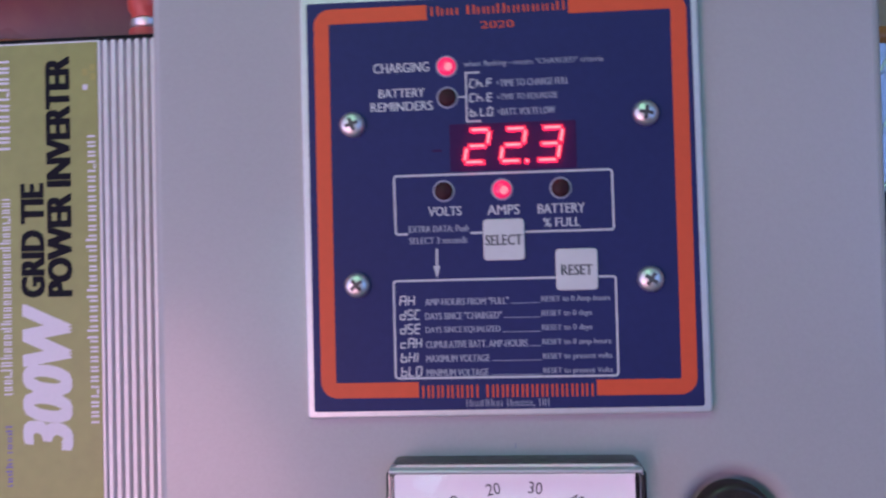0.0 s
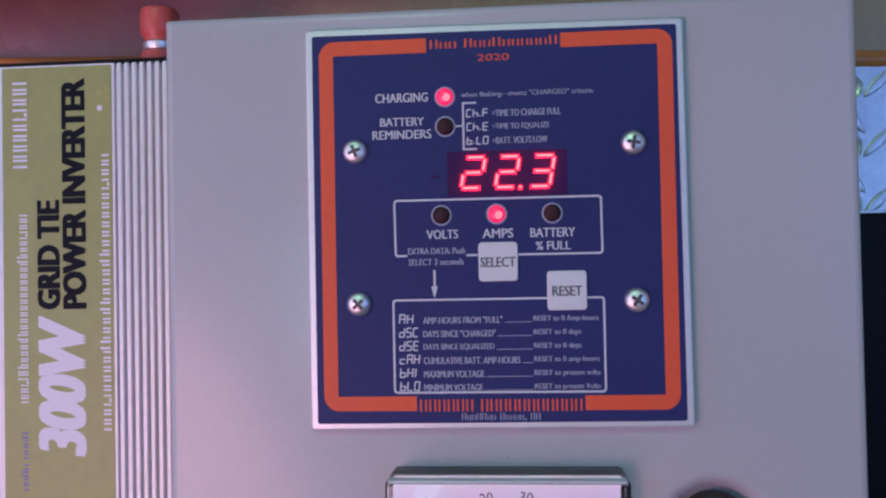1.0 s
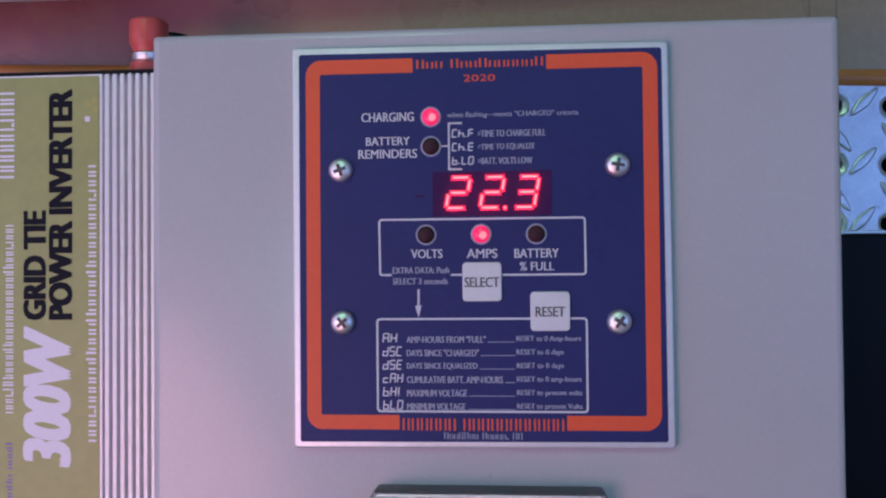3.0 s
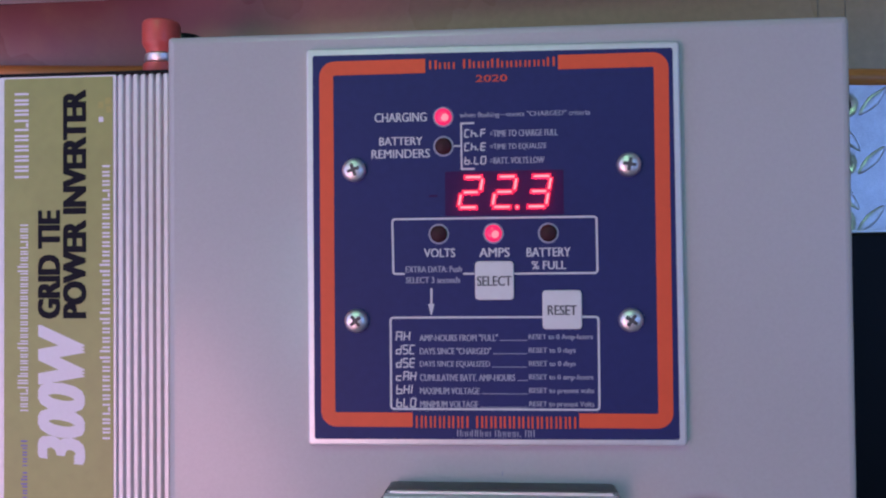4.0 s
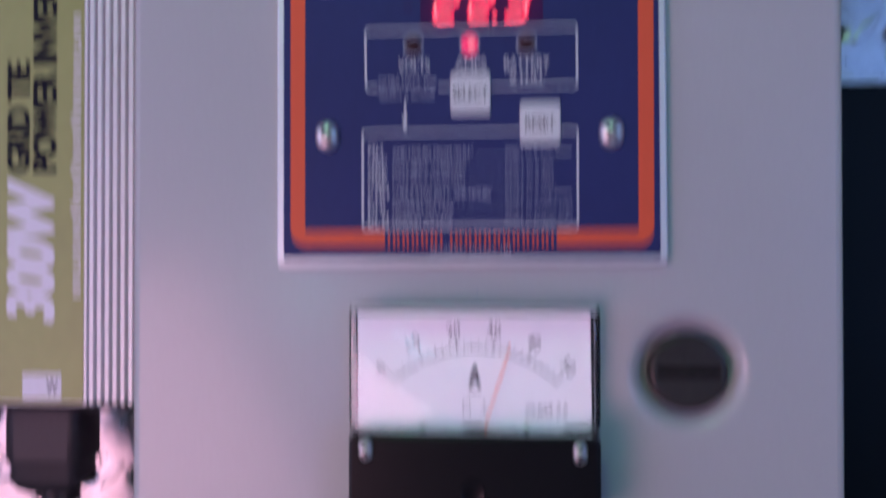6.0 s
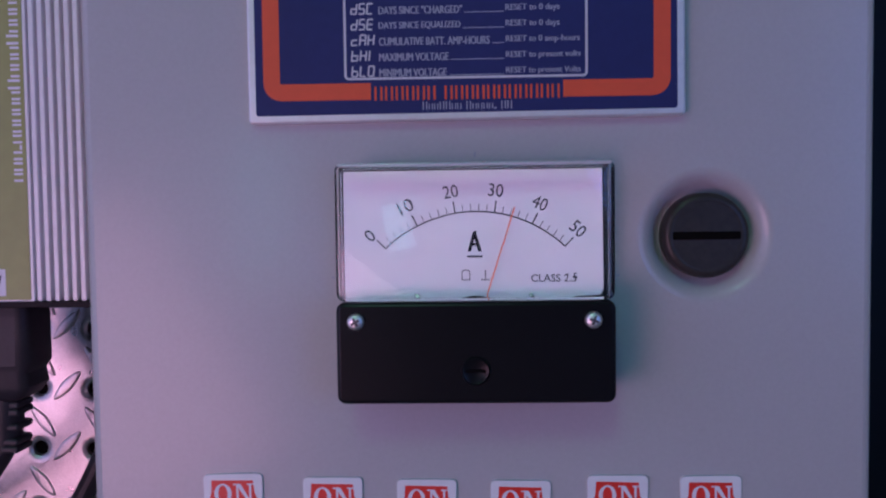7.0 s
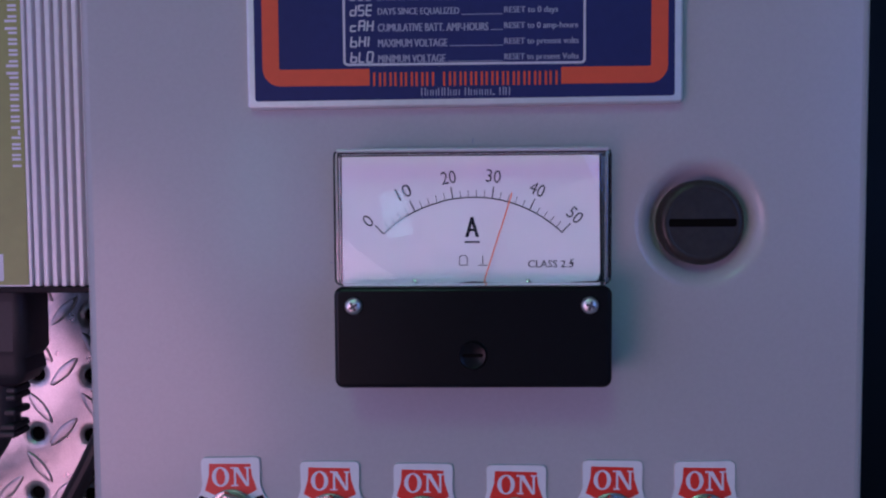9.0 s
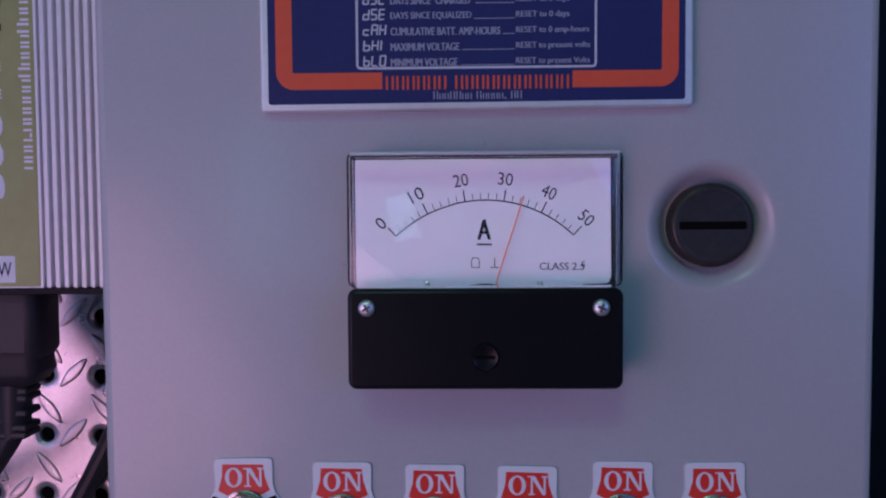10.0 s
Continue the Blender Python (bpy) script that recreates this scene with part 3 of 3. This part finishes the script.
for s, x, y, tx0, tx1 in (("SELECT", 0.6, -10.85, -4.7, 5.8), ("RESET", 20.9, -19.8, 16.5, 25.3)):
    bt = part("button", slab(x - 5.9, x + 5.9, y - 5.9, y + 5.9, Z, Z + 0.9, 1.2, 0.4), BUTTON, mon, "square white push button", True)
    words(bt, s, tx0, tx1, y - 1.6, y + 1.4, Z + 0.9, BUTTON_INK, weight=0.02)
for x, y, a in ((-42.3, 23.5, 20), (41.3, 23.7, 80), (-41.9, -22.9, 40), (41.3, -23.0, 55)):
    cross_screw(mon, x, y, Z, 3.65, a)

# ---- ammeter ----
AX0, AX1, AY0, AY1, AYM = -32.9, 36.8, -133.0, -72.6, -107.3
amp = thing("ammeter", (2.1, -102.7, FACE), "analogue panel ammeter with white dial and black base", "meter")
part("rear_body", slab(AX0 + 0.6, AX1 - 0.6, AY0 + 0.6, AYM - 0.6, FACE, FACE + 4.0, 3, 0.2), BLACK_PLASTIC, amp)
part("black_base", slab(AX0, AX1, AY0, AYM, FACE + 0.4, FACE + 17.9, 2.2, 1.1), BLACK_PLASTIC, amp, "glossy black plastic lower cover", True)
DZ = FACE + 9.0
part("movement_housing", slab(AX0 + 0.75, AX1 - 0.9, AYM - 0.5, AY1 - 1.0, FACE, DZ - 0.5, 0.6, 0.1), BLACK_PLASTIC, amp, "black housing behind the dial")
dial = part("dial", slab(AX0 + 1.5, AX1 - 2.0, AYM - 1, AY1 - 1.8, FACE, DZ, 0.6, 0.05), DIAL, amp, "white dial card")
cover = part("clear_cover", slab(AX0, AX1, AYM + 0.05, AY1, FACE + 0.3, FACE + 17.4, 2.0, 1.5), CLEAR, amp, "clear acrylic cover", True)
inner = bmesh.new()
inner.from_mesh(cover.data)
cavity = slab(AX0 + 1.4 - 2.1, AX1 - 1.4 - 2.1, AYM + 0.4 + 102.7, AY1 - 1.5 + 102.7, 0.1, 15.8, 1.0, 0.6)
cavity.transform(Matrix.Scale(MM, 4))
bmesh.ops.recalc_face_normals(cavity, faces=cavity.faces)
bmesh.ops.reverse_faces(cavity, faces=cavity.faces)
extra = bpy.data.meshes.new("cavity")
cavity.to_mesh(extra)
cavity.free()
inner.from_mesh(extra)
inner.to_mesh(cover.data)
inner.free()
cover.data.polygons.foreach_set("use_smooth", [True] * len(cover.data.polygons))
cover.data.set_sharp_from_angle(angle=radians(30))
cover.visible_shadow = False
# pale strip added in place of the reflection on the cover's top edge
part("cover_glint", slab(AX0 + 0.9, AX1 - 0.9, AY1 - 1.15, AY1 - 0.15, FACE + 14.5, FACE + 17.75, 0.5, 0.45), EDGE_GLINT, amp, "added pale strip, the bright reflection along the clear cover's top edge", True)
CX, CY, R = 2.2, -118.3, 33.1


def on_arc(deg, r):
    return (CX + r * math.sin(radians(deg)), CY + r * math.cos(radians(deg)))


part("scale_arc", stroke([on_arc(-43.8 + 87.6 * i / 40, R) for i in range(41)], 0.35, DZ), DIAL_INK, dial)
bm = bmesh.new()
for i in range(26):
    a = -43.8 + 87.6 * i / 25
    if i % 5:
        stroke([on_arc(a, R), on_arc(a, R + 1.9)], 0.16, DZ, bm=bm, h=0.09)
    else:
        stroke([on_arc(a, R), on_arc(a, R + 3.1)], 0.32, DZ, bm=bm, h=0.09)
part("scale_ticks", bm, DIAL_INK, dial)
for s, x, y, a in (("0", -24.7, -91.0, 42), ("10", -15.4, -83.6, 27), ("20", -3.9, -80.0, 9), ("30", 7.7, -79.8, -7), ("40", 18.9, -83.3, -24), ("50", 28.5, -90.0, -42)):
    w = 1.0 if len(s) == 1 else 1.9
    words(dial, s, x - w, x + w, y - 1.65, y + 1.65, DZ, DIAL_INK, turn=a, name="numeral")
words(dial, "A", 0.4, 4.0, -95.3, -90.2, DZ, INK, weight=0.025)
part("underline", stroke([(0.3, -96.6), (4.2, -96.6)], 0.5, DZ), DIAL_INK, dial)
part("symbol", stroke([(-1.1, -102.6), (-1.1, -100.5), (-0.7, -100.1), (0.4, -100.1), (0.9, -100.6), (0.9, -102.6), (-1.1, -102.6)], 0.22, DZ), DIAL_INK, dial)
bm = stroke([(4.9, -100.1), (4.9, -102.6)], 0.22, DZ)
stroke([(3.8, -102.6), (6.0, -102.6)], 0.22, DZ, bm=bm)
part("symbol", bm, DIAL_INK, dial)
words(dial, "CLASS 2.5", 16.6, 28.2, -103.2, -101.3, DZ, DIAL_INK, weight=0.01)
part("dial_notch", flat([(CX + 7.5 * math.cos(radians(a)), -109.6 + 3.1 * math.sin(radians(a))) for a in range(0, 181, 15)], DZ, h=0.2), BLACK_PLASTIC, dial)
part("dial_notch", flat([(27.4, -107.2), (34.7, -107.2), (34.7, -106.0), (34.2, -106.5), (27.4, -106.7)], DZ, h=0.2), BLACK_PLASTIC, dial)
part("needle", stroke([(1.5, -118.0), (12.2, -84.2)], 0.34, DZ + 2.2), NEEDLE, amp, "thin orange needle")
for x in (-12.9, 16.6):
    part("dial_pin", lathe(x, -106.9, [(0.8, DZ), (0.7, DZ + 0.3), (0.3, DZ + 0.5)], 14), NICKEL, dial, "small brass pin", True)
for x, a in ((-27.9, 30), (31.1, 70)):
    cross_screw(amp, x, -112.1, FACE + 17.9, 2.15, a)
adj = part("zero_adjuster", lathe(1.9, -124.6, [(3.7, FACE + 17.9), (3.6, FACE + 18.3), (3.2, FACE + 18.7), (2.7, FACE + 18.5), (0.5, FACE + 18.4)], 28), BLACK_PLASTIC, amp, "", True)
# strip laid on top, coloured as the shade in the adjuster's slot
part("slot", slab(-0.6, 4.4, -125.0, -124.2, FACE + 18.3, FACE + 18.62, 0.2, 0.03), SLOT, adj)
# pencil ticks left from marking out the cut-out
for a, b in (((2.3, -70.6), (2.4, -69.2)), ((-36.5, -102.4), (-35.0, -102.5)), ((39.4, -102.6), (40.6, -102.5))):
    part("pencil_mark", stroke([a, b], 0.35, FACE), GREY_PRINT, enclosure)

# ---- toggle switches with legend plates ----
def switch(x, top):
    cy = top - 15.5
    th = thing("toggle_switch", (x, cy, FACE), "toggle switch with red ON legend plate and hex nut", "switch", "row of switches under the meter")
    half = [(6.6, 15.6), (7.4, 15.45), (7.9, 15.0), (8.1, 14.3), (8.0, 8.0), (8.6, 5.9), (10.2, 3.4), (11.2, 0.0)]
    o = [(x + a, cy + b) for a, b in half] + [(x + a, cy - b) for a, b in half[-2::-1]] + [(x - a, cy - b) for a, b in half[:-1]] + [(x - a, cy + b) for a, b in half[::-1]]
    bm = bmesh.new()
    loft(bm, [(o, FACE), (o, FACE + 0.8)])
    leg = part("legend_plate", bm, LEGEND, th, "silver legend plate")
    z = FACE + 0.8
    part("red_field", flat([(x + a, cy + b) for a, b in ((-5.8, 14.0), (5.6, 13.8), (5.9, 10.5), (7.2, 6.6), (3.4, 4.6), (-3.4, 4.6), (-7.2, 6.6), (-6.0, 10.5))], z), RED_SIGN, leg, "red enamel field")
    for sgn in (1, -1):
        field = part("black_field", flat([(x + a * sgn, cy + b) for a, b in ((6.6, 4.4), (8.6, 5.2), (10.2, 2.4), (10.4, -2.4), (8.6, -5.2), (6.6, -4.4))], z), INK, leg, "black field")
        part("pale_bar", stroke([(x + sgn * 8.0, cy + 3.6), (x + sgn * 9.2, cy + 2.2)], 0.5, z + 0.05), LABEL_WHITE, field)
    # O with thick sides, N with thick diagonal and flat serifs
    bm = bmesh.new()
    n, ox, oy = 28, x - 2.75, cy + 10.3
    outer = [bm.verts.new((ox + 2.4 * math.cos(2 * math.pi * k / n), oy + 2.75 * math.sin(2 * math.pi * k / n), z + 0.14)) for k in range(n)]
    hole = [bm.verts.new((ox + 1.25 * math.cos(2 * math.pi * k / n), oy + 2.3 * math.sin(2 * math.pi * k / n), z + 0.14)) for k in range(n)]
    for k in range(n):
        bm.faces.new((outer[k], outer[(k + 1) % n], hole[(k + 1) % n], hole[k]))
    part("lettering", bm, LABEL_WHITE, leg)
    bm = bmesh.new()
    lo, hi = cy + 7.65, cy + 12.95
    stroke([(x + 1.25, lo), (x + 1.25, hi)], 0.6, z, bm=bm, h=0.14)
    stroke([(x + 4.75, lo), (x + 4.75, hi)], 0.6, z, bm=bm, h=0.142)
    flat([(x + 0.75, hi), (x + 2.15, hi), (x + 5.05, lo), (x + 4.25, lo)], z, bm, 0.146)
    for a, b in ((1.15, lo + 0.2), (1.0, hi - 0.2), (4.85, hi - 0.2)):
        stroke([(x + a - 0.95, b), (x + a + 0.95, b)], 0.4, z, bm=bm, h=0.15)
    part("lettering", bm, LABEL_WHITE, leg)
    part("washer", lathe(x, cy, [(6.9, z), (6.9, z + 0.5), (6.5, z + 0.8)], 32), NICKEL, th, "", True)
    part("hex_nut", lathe(x, cy, [(6.7, z + 0.8), (6.7, z + 2.6), (6.1, z + 3.1), (5.0, z + 3.1)], 6, turn=30 + x * 1.7), NICKEL, th)
    part("bushing", lathe(x, cy, [(4.9, z + 0.9), (4.9, z + 6.0), (4.5, z + 6.6), (3.2, z + 6.6), (2.6, z + 5.8)], 28), NICKEL, th, "", True)
    bm = lathe(x, cy, [(2.0, z + 5.0), (2.2, z + 12), (3.0, z + 20), (3.1, z + 22), (2.2, z + 23.6), (0.5, z + 24)], 20)
    bmesh.ops.rotate(bm, verts=bm.verts, cent=(x, cy, z + 5), matrix=Matrix.Rotation(radians(22), 3, "X"))
    part("lever", bm, STEEL, th, "polished bat lever", True)
    return th


for x, top, a in ((-64.4, -155.9, 1.0), (-37.3, -157.0, 0.0), (-11.8, -157.6, -0.5), (13.6, -158.0, -0.5), (39.7, -156.7, -0.5), (64.8, -156.9, 0.5)):
    th = switch(x, top)
    th.rotation_euler.z = radians(a)

# ---- inverter beside the enclosure ----
IX0, IX1, IY0, IY1, IZ = -237.0, -111.0, -115.8, 71.6, 76.4
inv = thing("inverter", (-174, -22, PLATE), "finned aluminium grid tie inverter with olive label", "inverter")
part("body", slab(IX0 + 3, IX1 - 3, IY0 + 2, IY1 - 2, PLATE + 1.3, IZ - 3.2, 1, 0.5), FIN_METAL, inv)
x = IX0 + 0.6
while x < IX1 - 1.0:
    if not -197.5 < x < -151.0:
        bm = slab(x, x + 2.05, IY0 + 1.0, IY1 - 0.6, IZ - 4.0, IZ, 0.5, 0.45, n=1)
        part("fin", bm, FIN_METAL, inv, "", True)
    x += 3.1
part("label_bed", slab(-198, -150.4, IY0 + 1.0, IY1 - 0.6, IZ - 4.0, IZ - 0.1, 0.6, 0.3), FIN_METAL, inv)
lab = part("label", slab(-196.7, -151.6, IY0 + 1.6, IY1 - 1.4, IZ - 0.1, IZ + 0.15, 0.6, 0.05), OLIVE, inv, "olive printed label with white and black lettering")
for y0, y1 in ((IY0 - 1.2, IY0 + 1.0), (IY1 - 0.6, IY1 + 0.7)):
    part("end_plate", slab(IX0, IX1, y0, y1, PLATE + 1.3, IZ + 0.3, 0.5, 0.3), DARK_CASE, inv, "dark end plate")
z = IZ + 0.15
words(lab, "POWER INVERTER", -172.2, -162.4, -25.7, 65.2, z, INK, 90, weight=0.05)
words(lab, "GRID TIE", -182.6, -173.2, -25.8, 17.4, z, INK, 90, weight=0.05)
words(lab, "300W", -182.6, -163.0, -83.4, -28.2, z, LABEL_WHITE, 90, weight=0.045, shear=0.18)
bars(lab, "xxx.xxxxxIxxxIxxxxIxxxxxxx.xxx", -157.0, -152.8, -73.6, 35.2, z, LABEL_WHITE, 90, fill=0.84)
bars(lab, "IIIII.III", -192.3, -186.4, 30.0, 64.8, z, LABEL_WHITE, 90, fill=0.84)
bars(lab, "xxx.IIxxxxIxxxxxxxxxxxIxxx.xxx", -191.0, -186.6, -62.6, 12.0, z, LABEL_WHITE, 90, fill=0.84)
bars(lab, "xxIx xxxI", -189.6, -186.9, -97.0, -73.7, z, LABEL_BLUE, 90, fill=0.8)
for x0, y0 in ((-157.6, 57.6), (-154.6, 59.2), (-154.4, 55.8)):
    part("faint_mark", flat(rrect(x0, x0 + 2.2, y0, y0 + 2.6, 0.3, 2), z), LABEL_YELLOW, lab)
part("label_spot", flat(rrect(-157.4, -155.4, 52.1, 54.2, 0.3, 2), z), LABEL_WHITE, lab)
part("sticker", flat(rrect(-176, -160.3, -112.8, -103.4, 0.4, 2), z), LABEL_WHITE, lab, "small white sticker")
words(lab, "W", -166.4, -161.6, -110.6, -105.6, z + 0.1, INK)


def post(cx, z0, colour, label, long):
    """A binding post that stands out of the top end plate along y."""
    prof = [(7.4, 0), (7.4, 5), (6.6, 5.6), (4.6, 5.8), (4.6, 7.4)]
    rot = Matrix.Translation((cx, IY1 + 1.2, z0)) @ Matrix.Rotation(radians(-90), 4, "X")
    p = bmesh.new()
    loft(p, [(circle(0, 0, r, 28), h) for r, h in prof])
    p.transform(rot)
    a = part("terminal", p, colour, inv, label, True)
    p = bmesh.new()
    loft(p, [(circle(0, 0, r, 28), h) for r, h in ((6.2, 6.0), (6.6, 6.6), (6.6, 9.0), (6.0, 9.6))])
    p.transform(rot)
    part("metal_collar", p, STEEL, a, "bright metal collar", True)
    p = bmesh.new()
    knurl = lambda r, k=0.0: [(r * (1 + (0.03 * (i % 2)) * k) * math.cos(2 * math.pi * i / 48), r * (1 + (0.03 * (i % 2)) * k) * math.sin(2 * math.pi * i / 48)) for i in range(48)]
    loft(p, [(knurl(6.0), 9.8), (knurl(6.4), 11.6), (knurl(7.1, 1), 12.8), (knurl(7.4, 1), 14.0), (knurl(7.5, 1), long - 1.4), (knurl(7.3), long - 0.5), (knurl(6.7), long)])
    p.transform(rot)
    part("cap", p, colour, a, "", True)


post(-138.5, 60.0, RED_PLASTIC, "red binding post", 23.2)
post(-138.8, 34.0, BLACK_PLASTIC, "black binding post", 24.0)


def tube(pts, r, n=14, bm=None):
    """A round cable along a smooth line through pts."""
    bm = bm or bmesh.new()
    P = [Vector(p) for p in pts]
    line = []
    for i in range(len(P) - 1):
        a, b, c, d = P[max(i - 1, 0)], P[i], P[i + 1], P[min(i + 2, len(P) - 1)]
        for k in range(8):
            t = k / 8
            line.append(0.5 * ((2 * b) + (c - a) * t + (2 * a - 5 * b + 4 * c - d) * t * t + (3 * b - a - 3 * c + d) * t ** 3))
    line.append(P[-1])
    vs = []
    for i, p in enumerate(line):
        d = (line[min(i + 1, len(line) - 1)] - line[max(i - 1, 0)]).normalized()
        u = d.cross(Vector((0.1, 0.2, 1))).normalized()
        w = d.cross(u)
        vs.append([bm.verts.new(p + r * (u * math.cos(2 * math.pi * k / n) + w * math.sin(2 * math.pi * k / n))) for k in range(n)])
    for a, b in zip(vs, vs[1:]):
        for k in range(n):
            bm.faces.new((a[k], a[(k + 1) % n], b[(k + 1) % n], b[k]))
    bm.faces.new(vs[0])
    bm.faces.new(vs[-1])
    return bm


cord = thing("power_cord", (-180, -150, PLATE), "black mains cord with moulded plug and ribbed strain relief", "cord")
bm = bmesh.new()
rows = [(15.0, 0, 0), (15.6, -4, 0), (15.6, -22, 0), (13.8, -25, 0), (14.6, -30, 0), (12.0, -34, 0), (8.0, -36, 0)]
loft(bm, [([(-173.5 + dx / 13.5 * r, 58 + dz / 13.5 * r * 0.66) for dx, dz in rrect(-13.5, 13.5, -13.5, 13.5, 4, 4)], h) for r, h, _ in rows])
for v in bm.verts:
    v.co = (v.co.x, IY0 - 1.2 + v.co.z, v.co.y)
part("plug", bm, BLACK_RUBBER, cord, "black moulded plug", True)
plug_end = IY0 - 1.2 - 35
# strain relief: a soft core with staggered blocks round it
bm = bmesh.new()
loft(bm, [(circle(0, 0, r, 18), h) for r, h in ((6.4, 1), (6.0, -10), (5.2, -20.5))])
for v in bm.verts:
    v.co = (-171.5 + v.co.x + 0.05 * v.co.z, plug_end + v.co.z, 58 + v.co.y)
part("strain_relief", bm, BLACK_RUBBER, cord, "", True)
for k in range(7):
    y = plug_end - 1.6 - 2.75 * k
    for side in (-1, 1):
        if (k + (side > 0)) % 2 == 0 or k in (0, 6):
            cx = -171.5 - 0.05 * (plug_end - y) + side * 3.5
            part("strain_relief_rib", slab(cx - 3.5, cx + 3.5, y - 2.1, y + 0.6, 52.5, 63.2, 1.0, 0.8, n=2), BLACK_RUBBER, cord, "", True)
part("cable", tube([(-172.1, -167, 58), (-174, -172.5, 58), (-178.5, -179, 57), (-185, -187, 55), (-199, -199, 49), (-225, -212, 35), (-262, -222, 20.5), (-300, -228, 19.2)], 4.2), BLACK_RUBBER, cord, "", True)
lead = thing("black_cable", (-140, -215, PLATE), "black round cable lying on the tread plate", "cable")
part("cable", tube([(-108, -120, 21), (-132, -152, 20.6), (-148, -177, 20.4), (-158, -196, 20.4), (-168, -215, 20.4), (-182, -246, 20.2), (-200, -300, 20.2)], 4.2), BLACK_RUBBER, lead, "", True)

# ---- black case, far case and white carton ----
case = thing("black_case", (190, -120, PLATE), "plain black equipment case standing on the tread plate", "case")
part("shell", slab(122.5, 299.5, -259.5, 4.3, PLATE + 1.3, 62, 3, 1.2), DARK_CASE, case, "", True)
part("lid", slab(122, 300, -260, 4.8, 62, 70, 3, 1.2), DARK_CASE, case, "", True)
part("metal_edge", slab(122.5, 299.5, 4.9, 5.9, PLATE + 1.3, 68.6, 0.3, 0.2), ALUMINIUM, case, "thin bright metal edge strip")
bm = slab(-420, 140, 135.5, 330, 0, 30, 6, 2)
bmesh.ops.rotate(bm, verts=bm.verts, cent=(140, 135.5, 0), matrix=Matrix.Rotation(radians(1.6), 3, "Z"))
single("black_tray", bm, DARK_CASE, (-140, 220, 0), "long flat black case lying on the floor", "case", smooth=True)
single("white_carton", slab(-310, -169.0, 115.6, 270, 30, 58, 9, 3), WHITE_BOX, (-240, 190, 30), "white round-cornered plastic tub on a black case", "container", smooth=True)
